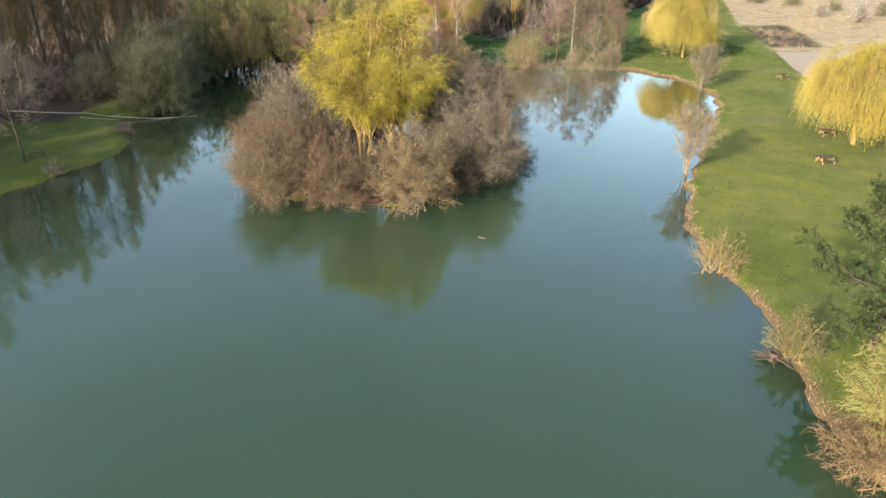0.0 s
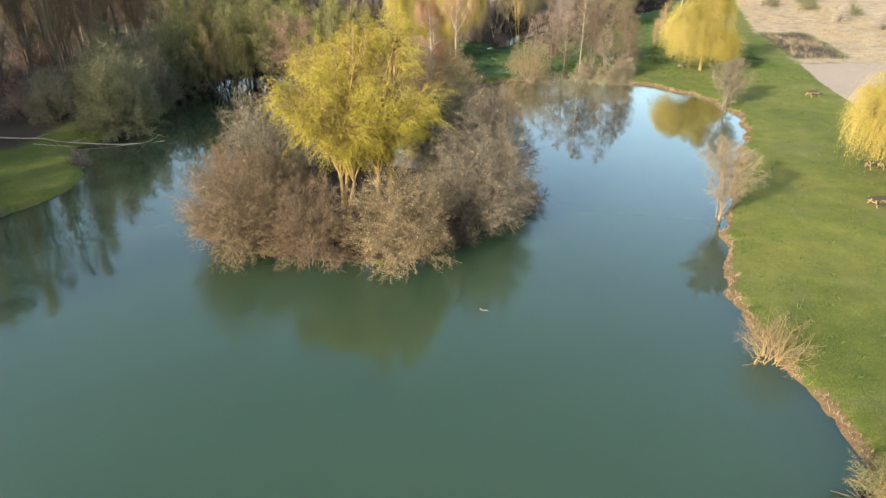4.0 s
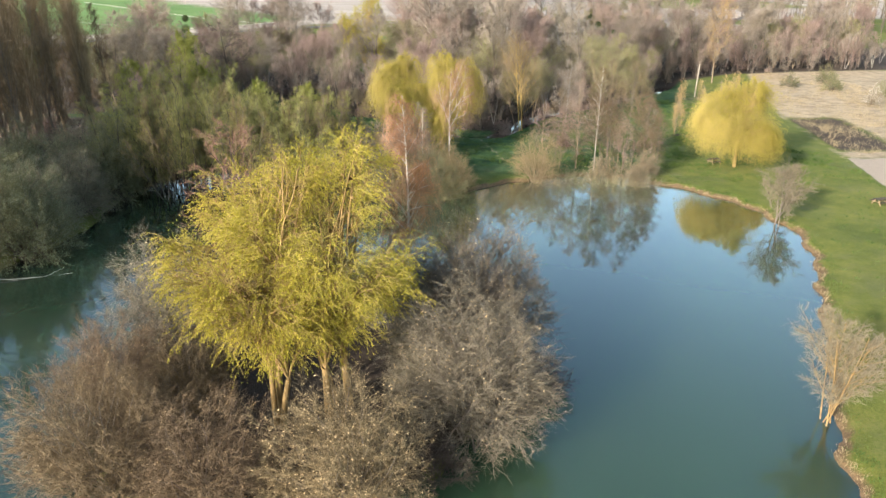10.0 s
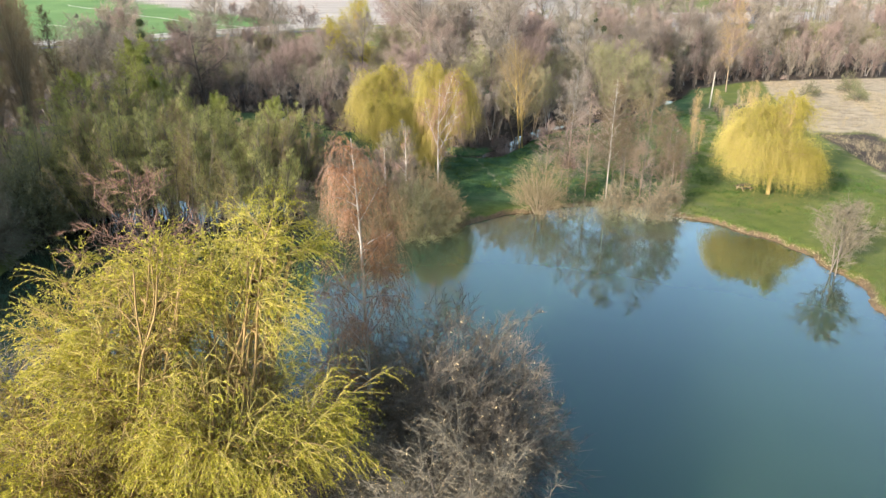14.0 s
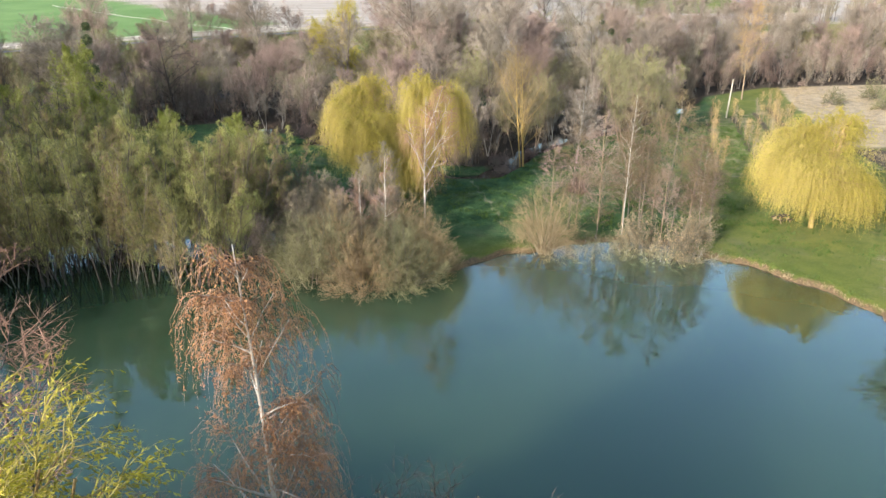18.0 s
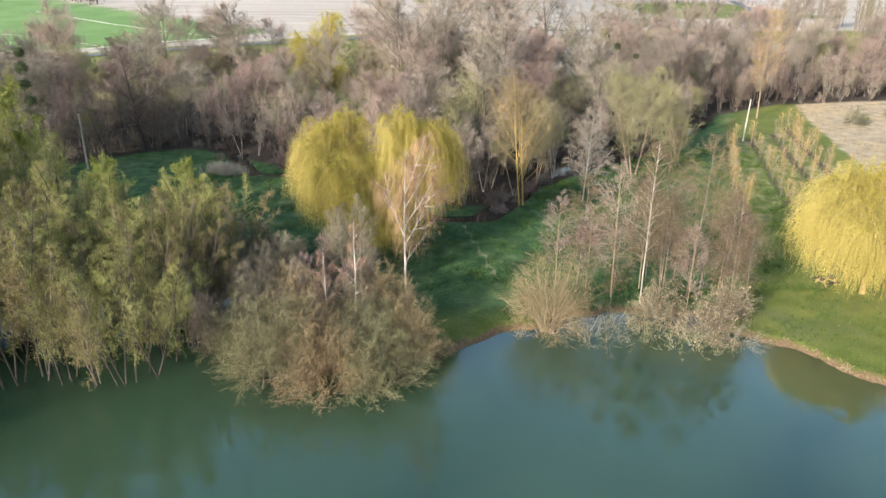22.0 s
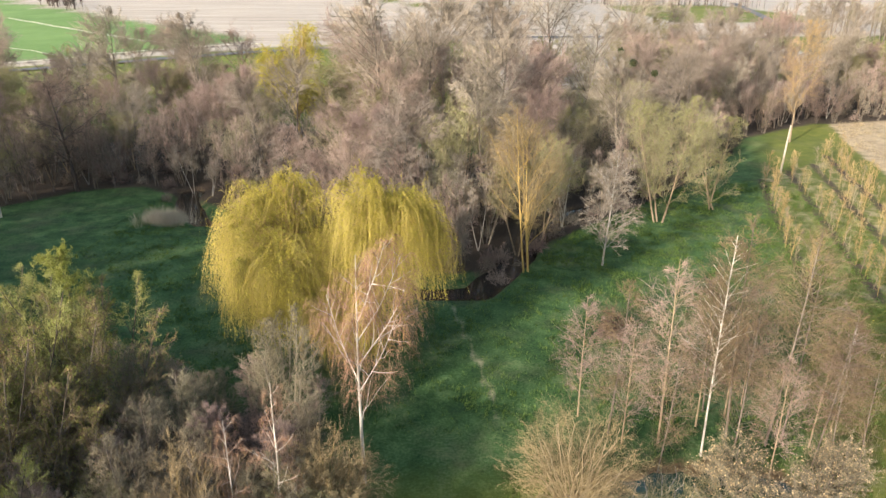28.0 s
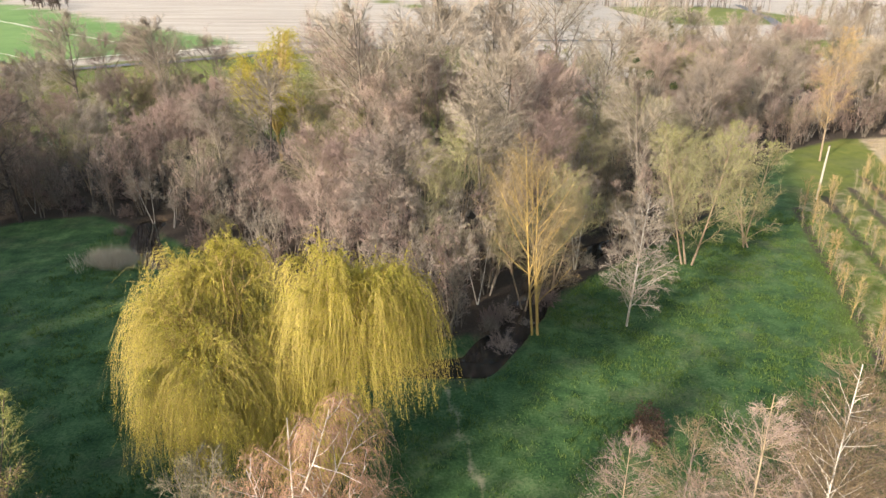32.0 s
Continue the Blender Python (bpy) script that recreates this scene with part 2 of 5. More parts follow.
POLE_WOOD = stem_material("pale_pole_wood", (0.25, 0.21, 0.165), (0.46, 0.41, 0.34), 0.7, 5.0, 0.05)
ROAD = stem_material("asphalt", (0.08, 0.08, 0.085), (0.14, 0.14, 0.145), 0.9, 2.0, 0.05)


# ---- the lie of the land ----
POND = [(20, -14), (20, 10), (20, 25), (21, 29), (21.3, 34), (21, 38), (20.4, 42), (21, 47.5), (22.5, 51.5), (25, 58.5), (29, 66.5), (34.5, 78), (38.8, 87), (41, 95),
        (40.4, 101.5), (38.5, 106.5), (36, 110), (33.5, 112.8), (31, 114.3), (28, 118), (21, 119), (15.5, 117), (13, 115.6), (11, 115.2), (8.5, 113.7), (6.5, 112), (4, 110.4),
        (0, 113), (-5, 117), (-12, 121), (-20, 123), (-30, 122), (-38, 117), (-41, 108), (-39, 98), (-40, 90), (-41.5, 84.5), (-43.5, 81.5), (-42.5, 78.5), (-39.5, 74), (-37.6, 69),
        (-37.6, 66.3), (-40, 61), (-42, 57), (-48, 49), (-56, 38), (-59, 18), (-52, -6), (-30, -22), (6, -24)]
ISLAND = [(-18.6, 56.5), (-16, 54.3), (-11.5, 53), (-6, 51.8), (-2, 53.2), (1, 56.5), (4, 60.5), (6.2, 63.8), (6, 66.5), (3, 70.5), (-4, 74), (-10, 79), (-15, 80.5), (-18.5, 76), (-19.6, 62)]
CREEK_LINE = [(-31.5, 183), (-29.5, 175), (-24.5, 167.5), (-18, 168), (-8, 163), (0, 152), (4.5, 145.6), (10.5, 145.2), (14.5, 151), (20, 164), (31, 176), (44, 187), (56, 201), (64, 212)]


def noise_field(x, y, scale, seed):
    """Smooth value noise, about -1 to 1."""
    out = np.zeros_like(x)
    r = np.random.RandomState(seed)
    for i in range(7):
        a, f, p = r.rand() * 6.283, (0.6 + 0.9 * r.rand()) / scale, r.rand() * 6.283
        out += np.sin((x * math.cos(a) + y * math.sin(a)) * f * 6.283 + p)
    return out / 3.2


def edge_distance(x, y, line, closed=True):
    best = np.full(x.shape, 1e9)
    pts = np.array(line, float)
    n = len(pts)
    for i in range(n if closed else n - 1):
        a, b = pts[i], pts[(i + 1) % n]
        d = b - a
        t = np.clip(((x - a[0]) * d[0] + (y - a[1]) * d[1]) / (d @ d), 0, 1)
        best = np.minimum(best, np.hypot(x - a[0] - t * d[0], y - a[1] - t * d[1]))
    return best


def inside(x, y, line):
    pts, odd = np.array(line, float), np.zeros(x.shape, bool)
    for i in range(len(pts)):
        (ax, ay), (bx, by) = pts[i - 1], pts[i]
        if ay != by:
            odd ^= ((ay > y) != (by > y)) & (x < (bx - ax) * (y - ay) / (by - ay) + ax)
    return odd


def step(v, lo, hi):
    t = np.clip((v - lo) / (hi - lo), 0, 1)
    return t * t * (3 - 2 * t)


def dry_of_water(x, y):
    """Metres from the nearest waterline, negative in water."""
    pond = edge_distance(x, y, POND) * np.where(inside(x, y, POND), -1, 1)
    isle = edge_distance(x, y, ISLAND) * np.where(inside(x, y, ISLAND), 1, -1)
    w = np.where(inside(x, y, POND), np.maximum(pond, isle), pond)
    creek = edge_distance(x, y, CREEK_LINE, False) - 1.75 - 0.5 * noise_field(x, y, 9, 5)
    w = w + 0.35 * noise_field(x, y, 4.5, 3) + 0.18 * noise_field(x, y, 1.7, 8)
    return np.minimum(w, creek)


def land(x, y):
    """Height of the bare land without the water's beds."""
    slope = 0.085 - 0.040 * step(x, 20, 170)
    up = y - 204 - 6 * np.sin(x * 0.02)
    rise = slope * (np.sqrt(up * up + 400) + up) / 2
    rise = np.where(rise > 40, 40 + (rise - 40) * 0.25, rise)
    return 0.50 + rise + 0.10 * noise_field(x, y, 22, 1) + 0.04 * noise_field(x, y, 5, 2) + 0.004 * np.clip(x - 40, 0, 200)


def height(x, y):
    x, y = np.atleast_1d(np.asarray(x, float)), np.atleast_1d(np.asarray(y, float))
    w, base = dry_of_water(x, y), land(x, y)
    lip = np.minimum(base, 0.03 + 0.42 * step(w, -0.05, 0.55) + 0.22 * step(w, 0.6, 3.5))
    return np.where(w > 0, np.where(w > 6, base, lip + (base - lip) * step(w, 1.46, 6)), np.maximum(-1.4, 0.03 + w * 0.45))


def at(x, y):
    return float(height(x, y)[0])


# ---- building blocks ----
class Geo:
    """Gathers tubes, cones and leaves, and turns them into one mesh."""

    def __init__(self):
        self.calls = []

    def add(self, verts, faces, mat, join=0):
        """join: every so many points, a piece that grows out of what is there already."""
        self.calls.append((verts.reshape(-1, 3), faces, mat, join))
        return self

    def tubes(self, P, R, mat=0, sides=3, join=False):
        n, m, _ = P.shape
        d = P[:, -1] - P[:, 0]
        d /= np.linalg.norm(d, axis=1, keepdims=True) + 1e-9
        ref = np.where(np.abs(d[:, 2:]) > 0.9, [[1.0, 0, 0]], [[0, 0, 1.0]])
        u = np.cross(d, ref)
        u /= np.linalg.norm(u, axis=1, keepdims=True) + 1e-9
        w = np.cross(d, u)
        a = 2 * np.pi * np.arange(sides) / sides
        ring = np.cos(a)[None, :, None] * u[:, None] + np.sin(a)[None, :, None] * w[:, None]
        V = P[:, :, None] + R[:, :, None, None] * ring[:, None]
        j, s = np.meshgrid(np.arange(m - 1), np.arange(sides), indexing="ij")
        s2 = (s + 1) % sides
        q = np.stack([j * sides + s, (j + 1) * sides + s, (j + 1) * sides + s2, j * sides + s2], -1).reshape(-1, 4)
        F = (q[None] + (np.arange(n) * m * sides)[:, None, None]).reshape(-1, 4)
        return self.add(V, F, mat, m * sides if join else 0)

    def strips(self, P, r, mat=0):
        """Hair-thin hanging twigs, one strip each."""
        n, m, _ = P.shape
        d = unit(P[:, -1] - P[:, 0])
        u = unit(np.cross(d, np.roll(d, 1, axis=1) + np.array([0.3, -0.2, 0.5])))[:, None] * (r * np.linspace(1, 0.3, m))[None, :, None]
        V = np.stack([P - u, P + u], 2)
        j = np.arange(m - 1) * 2
        q = np.stack([j, j + 1, j + 3, j + 2], -1)
        return self.add(V, (q[None] + (np.arange(n) * m * 2)[:, None, None]).reshape(-1, 4), mat)

    def cones(self, A, B, r, mat=0):
        """Twigs that run from A to a point at B."""
        n = len(A)
        d = B - A
        d /= np.linalg.norm(d, axis=1, keepdims=True) + 1e-9
        ref = np.where(np.abs(d[:, 2:]) > 0.9, [[1.0, 0, 0]], [[0, 0, 1.0]])
        u = np.cross(d, ref)
        u /= np.linalg.norm(u, axis=1, keepdims=True) + 1e-9
        w = np.cross(d, u)
        r = np.broadcast_to(r, (n,))[:, None]
        V = np.stack([A + r * u, A + r * (-0.5 * u + 0.866 * w), A + r * (-0.5 * u - 0.866 * w), B], 1)
        F = np.array([[0, 3, 1], [1, 3, 2], [2, 3, 0]])[None] + (np.arange(n) * 4)[:, None, None]
        return self.add(V, F.reshape(-1, 3), mat)

    def tips(self, A, B, r, mat=0):
        """The finest twigs, one thin blade each."""
        d = unit(B - A)
        u = unit(np.cross(d, np.roll(d, 1, axis=1) + np.array([0.3, -0.2, 0.5])))
        V = np.stack([A + r * u, A - r * u, B], 1)
        return self.add(V, np.arange(len(A) * 3).reshape(-1, 3), mat)

    def leaves(self, C, D, S, length, width, mat=0):
        """Leaves from C along D, with their breadth along S."""
        D = D / (np.linalg.norm(D, axis=1, keepdims=True) + 1e-9)
        S = np.cross(np.cross(D, S), D)
        S /= np.linalg.norm(S, axis=1, keepdims=True) + 1e-9
        length, width = (np.broadcast_to(k, (len(C),))[:, None] for k in (length, width))
        V = np.stack([C, C + D * length * 0.45 + S * width / 2, C + D * length, C + D * length * 0.45 - S * width / 2], 1)
        return self.add(V, np.arange(len(C) * 4).reshape(-1, 4), mat)

    def mesh(self, name, materials, calls=None):
        me = bpy.data.meshes.new(name)
        calls = self.calls if calls is None else calls
        at_v, f, n, m = 0, [], [], []
        for verts, faces, mat, join in calls:
            ids = np.arange(len(verts)) + at_v
            if join:
                before = np.concatenate([c[0] for c in calls[:len(f)]])
                for k in range(0, len(verts), join):
                    ids[k] = np.argmin(((before - verts[k]) ** 2).sum(1))
            f.append(ids[faces].ravel())
            n.append(np.full(len(faces), faces.shape[1]))
            m.append(np.full(len(faces), mat))
            at_v += len(verts)
        v, f, n = np.concatenate([c[0] for c in calls]), np.concatenate(f), np.concatenate(n)
        me.vertices.add(len(v))
        me.vertices.foreach_set("co", v.astype(np.float32).ravel())
        me.loops.add(len(f))
        me.loops.foreach_set("vertex_index", f.astype(np.int32))
        me.polygons.add(len(n))
        me.polygons.foreach_set("loop_start", np.concatenate([[0], np.cumsum(n)[:-1]]).astype(np.int32))
        me.polygons.foreach_set("material_index", np.concatenate(m).astype(np.int32))
        me.polygons.foreach_set("use_smooth", np.ones(len(n), bool))
        for mt in materials:
            me.materials.append(mt)
        me.update(calc_edges=True)
        return me


def part(name, mesh, parent, label=""):
    """Links a mesh as one part under a thing or under a part."""
    ob = new(name, mesh)
    ob.parent = parent
    return tagged(ob, label)


def boxes(items, bevel=0.0):
    """One mesh of the boxes (centre, size, turn in degrees about x, y, z)."""
    bm = bmesh.new()
    for c, s, turn in items:
        bmesh.ops.create_cube(bm, size=1, matrix=pose(*c, *turn) @ Matrix.Diagonal((*s, 1)))
    if bevel:
        bmesh.ops.bevel(bm, geom=bm.edges[:], offset=bevel, segments=1, affect="EDGES")
    return bm


def mesh_of(bm, name, *materials):
    me = bpy.data.meshes.new(name)
    bm.to_mesh(me)
    bm.free()
    for mt in materials:
        me.materials.append(mt)
    return me


def unit(v):
    return v / (np.linalg.norm(v, axis=-1, keepdims=True) + 1e-9)


def along(P, t):
    """Points and headings at the parts t (n, k) of the lines P (n, m, 3)."""
    n, m, _ = P.shape
    f = np.clip(t * (m - 1), 0, m - 1.001)
    i = f.astype(int)
    rows = np.arange(n)[:, None]
    a, b = P[rows, i], P[rows, i + 1]
    return a + (b - a) * (f - i)[..., None], unit(b - a)


def grow(rng, start, heading, length, m, lift=0.0, wobble=0.1):
    """Lines of m points from start along heading, which bend up (lift) or hang (less than 0)."""
    P = [start]
    d = unit(heading)
    L = np.broadcast_to(length, (len(start),))[:, None] / (m - 1)
    for j in range(m - 1):
        P.append(P[-1] + d * L)
        d = unit(d + rng.normal(0, wobble, d.shape) + np.array([0, 0, lift]))
    return np.stack(P, 1)


def hang_lines(rng, start, heading, length, sway=0.13):
    """Five-point strands that leave along heading and soon hang straight down."""
    P, d = [start], unit(heading)
    L = np.broadcast_to(length, (len(start),))[:, None]
    for f, keep in ((0.09, 0.9), (0.17, 0.45), (0.33, 0.22), (0.41, 0.2)):
        P.append(P[-1] + d * np.minimum(L * f, 0.35 if f < 0.1 else 9))
        d = unit(d * keep + rng.normal(0, sway, d.shape) - np.array([0, 0, 0.75]))
    return np.stack(P, 1)


def shoots(rng, P, k, t0, t1, angle, jitter=0.2):
    """Where k side shoots a line start, and their headings."""
    n = len(P)
    t = t0 + (t1 - t0) * (np.arange(k)[None] + rng.rand(n, k)) / k
    p, d = along(P, t)
    u = unit(np.cross(d, rng.normal(0, 1, d.shape)))
    a = np.radians(angle) * (1 + rng.normal(0, jitter, (n, k, 1)))
    h = np.cos(a) * d + np.sin(a) * u
    return p.reshape(-1, 3), h.reshape(-1, 3), t.ravel()


def taper(n, m, r0, r1):
    r0, r1 = np.broadcast_to(r0, (n,)), np.broadcast_to(r1, (n,))
    return r0[:, None] + (r1 - r0)[:, None] * np.linspace(0, 1, m)[None] ** 0.8


def stem_tubes(geo, P, t, r0, r1, sides):
    """Stems with a ring of points at every place t where a limb leaves."""
    n, m, _ = P.shape
    u = np.sort(np.concatenate([np.tile(np.linspace(0, 1, m), (n, 1)), t.reshape(n, -1)], 1), 1)
    p, _ = along(P, u)
    r0, r1 = np.broadcast_to(r0, (n,))[:, None], np.broadcast_to(r1, (n,))[:, None]
    geo.tubes(p, r0 + (r1 - r0) * u ** 0.8, sides=sides)


def flecks(geo, rng, P, k, t0, length, width, mat, spread=0.05, hang=0.2):
    """k small leaves or catkins along each line."""
    if k < 1:
        keep = rng.rand(len(P)) < k
        P, k = P[keep], 1
    n = len(P)
    p, d = along(P, t0 + (1 - t0) * rng.rand(n, int(k)))
    p, d = p.reshape(-1, 3), d.reshape(-1, 3)
    h = unit(d * 0.6 + rng.normal(0, 0.8, d.shape) - np.array([0, 0, hang]))
    geo.leaves(p + rng.normal(0, spread, p.shape), h, rng.normal(0, 1, p.shape), length * (0.7 + 0.6 * rng.rand(len(p))), width * (0.7 + 0.6 * rng.rand(len(p))), mat)


def thing_of(name, trunk, crown, bark, crown_mats, label, category, group=""):
    """A plant: trunk with its limbs, and a crown of twigs with its leaves."""
    root = tagged(new(name), label, category, group)
    part("trunk", trunk.mesh("trunk", [bark]), root)
    c = part("crown", crown.mesh("crown", crown_mats[:1], [k for k in crown.calls if k[2] == 0]), root)
    leaves = [(v, f, 0, 0) for v, f, m, _ in crown.calls if m == 1]
    if leaves:
        part("foliage", crown.mesh("foliage", crown_mats[1:], leaves), c)
    return root


# ---- kinds of trees ----
def bare_tree(seed, h, r, bark, twig, label, name="bare_tree", spread=0.36, first=0.22, limb_angle=48, limbs=15, subs=7, twigs=8, fine=2, lift=0.07, leaf=None, leaf_k=0.0, leaf_size=0.09,
              droop=0.0, fat=1.0, group="", stems=1, category="tree", lean=0.0, far=False, crook=1.0, limb_r=0.42, long=1.0):
    """A leafless tree with trunk, limbs, branches and twigs, or with a haze of small leaves."""
    rng = np.random.RandomState(seed)
    tr, cr = Geo(), Geo()
    start = np.zeros((stems, 3))
    head = np.concatenate([rng.normal(0, 0.05 + 0.16 * (stems > 1), (stems, 2)) + [[lean, 0]], np.ones((stems, 1))], 1)
    start[:, :2] = rng.normal(0, 0.25, (stems, 2)) * (stems > 1)
    start[:, 2] = -0.3
    hs = h * (0.8 + 0.2 * rng.rand(stems)) if stems > 1 else np.array([h])
    T = grow(rng, start, head, hs, 9, 0.06, 0.025 * crook)
    p, d, t = shoots(rng, T, limbs, first, 0.98, limb_angle, 0.25)
    stem_tubes(tr, T, t, r, 0.02, 6)
    prof = np.sin(np.clip((t - first) / (1 - first), 0, 1) * 2.3 + 0.75)
    L = h * spread * np.clip(prof, 0.18, 1) * (0.75 + 0.5 * rng.rand(len(p)))
    B = grow(rng, p, d, L, 5, lift, 0.07 * crook)
    rb = np.clip(r * limb_r * (1.08 - t), 0.016, 1)
    tr.tubes(B, taper(len(B), 5, rb, 0.012 * fat), sides=4, join=True)
    p, d, t2 = shoots(rng, B, subs, 0.22, 0.98, 42, 0.3)
    L2 = np.repeat(L, subs) * (0.5 - 0.25 * t2) * long * (0.7 + 0.6 * rng.rand(len(p)))
    S = grow(rng, p, d, L2, 3, lift * 0.6 - droop * 0.3, 0.09 * crook)
    cr.tubes(S, taper(len(S), 3, 0.016 * fat, 0.007 * fat), 0)
    p, d, t3 = shoots(rng, S, twigs, 0.1, 1.0, 38, 0.35)
    L3 = np.clip(np.repeat(L2, twigs) * (0.55 - 0.25 * t3), 0.25, 1.5) * (0.6 + 0.8 * rng.rand(len(p)))
    W = grow(rng, p, d, L3, 3, 0.02 - droop, 0.12)
    (cr.tips if far else cr.cones)(W[:, 0], W[:, 2], 0.0085 * fat, 0)
    if fine:
        p, d, _ = shoots(rng, W, fine, 0.15, 0.95, 36, 0.4)
        d[:, 2] -= droop
        cr.tips(p, p + unit(d) * (np.repeat(L3, fine) * (0.4 + 0.45 * rng.rand(len(p))))[:, None], 0.007 * fat, 0)
    mats = [twig]
    if leaf:
        flecks(cr, rng, W, leaf_k, 0.2, leaf_size, leaf_size * 0.42, 1, 0.06)
        mats.append(leaf)
    return thing_of(name, tr, cr, bark, mats, label, category, group)


def shrub(seed, w, h, bark, twig, label, name="willow_shrub", stems=30, subs=9, twigs=6, fine=3, flat=0.0, leaf=None, leaf_k=0.0, leaf_size=0.08, fat=1.0, group="", low=0.05, base=0.08, category="shrub", egg=False):
    """A many-stemmed bush whose stems fan out to a rounded, ragged crown."""
    rng = np.random.RandomState(seed)
    tr, cr = Geo(), Geo()
    az = np.arange(stems) * 2.39996 + rng.normal(0, 0.25, stems)
    el = np.arcsin(low + (1 - low) * ((np.arange(stems) + 0.5) / stems) ** 1.15)
    rr = 0.66 + 0.22 * rng.rand(stems)
    end = np.stack([np.cos(el) * np.cos(az) * w / 2 * rr, np.cos(el) * np.sin(az) * w / 2 * rr, np.maximum(np.sin(el), 0.05) * h * rr], 1)
    if egg:
        sn = -0.72 + 1.72 * ((np.arange(stems) + 0.5) / stems)
        el = np.arcsin(np.maximum(sn, 0))
        wide = np.sqrt(1 - sn * sn) ** 0.8 * w / 2 * rr
        end = np.stack([wide * np.cos(az), wide * np.sin(az), h * (0.37 + 0.5 * sn * (0.8 + 0.16 * rng.rand(stems)))], 1)
    start = np.concatenate([rng.normal(0, base * w, (stems, 2)), np.full((stems, 1), -0.3)], 1)
    mid = start * 0.45 + end * 0.55 + np.array([0, 0, 1]) * (0.16 * h) * (1 - np.sin(el))[:, None]
    u = np.linspace(0, 1, 6)[None, :, None]
    T = (1 - u) ** 2 * start[:, None] + 2 * u * (1 - u) * mid[:, None] + u * u * end[:, None]
    T[:, 1:] += rng.normal(0, 0.018 * w, T[:, 1:].shape)
    tr.tubes(T, taper(stems, 6, 0.0055 * h + 0.012, 0.008 * fat), sides=4)
    p, d, t = shoots(rng, T, subs, 0.3, 1.0, 40, 0.35)
    L = (0.27 - 0.11 * t) * (w + h) / 2 * (0.6 + 0.7 * rng.rand(len(p)))
    S = grow(rng, p, d + np.array([0, 0, 0.12]), L, 4, 0.03 - flat, 0.16)
    cr.tubes(S, taper(len(S), 4, 0.009 * fat, 0.005 * fat), 0)
    p, d, t = shoots(rng, S, twigs, 0.1, 1.0, 40, 0.35)
    L = np.repeat(L, twigs) * (0.5 - 0.2 * t) * (0.6 + 0.8 * rng.rand(len(p)))
    W = grow(rng, p, d, L, 3, 0.05, 0.15)
    cr.cones(W[:, 0], W[:, 2], 0.008 * fat, 0)
    if fine:
        p, d, _ = shoots(rng, W, fine, 0.1, 0.95, 38, 0.4)
        cr.tips(p, p + d * (np.repeat(L, fine) * (0.4 + 0.5 * rng.rand(len(p))))[:, None], 0.007 * fat, 0)
    mats = [twig]
    if leaf:
        flecks(cr, rng, W, leaf_k, 0.2, leaf_size, leaf_size * 0.5, 1, 0.05)
        mats.append(leaf)
    return thing_of(name, tr, cr, bark, mats, label, category, group)


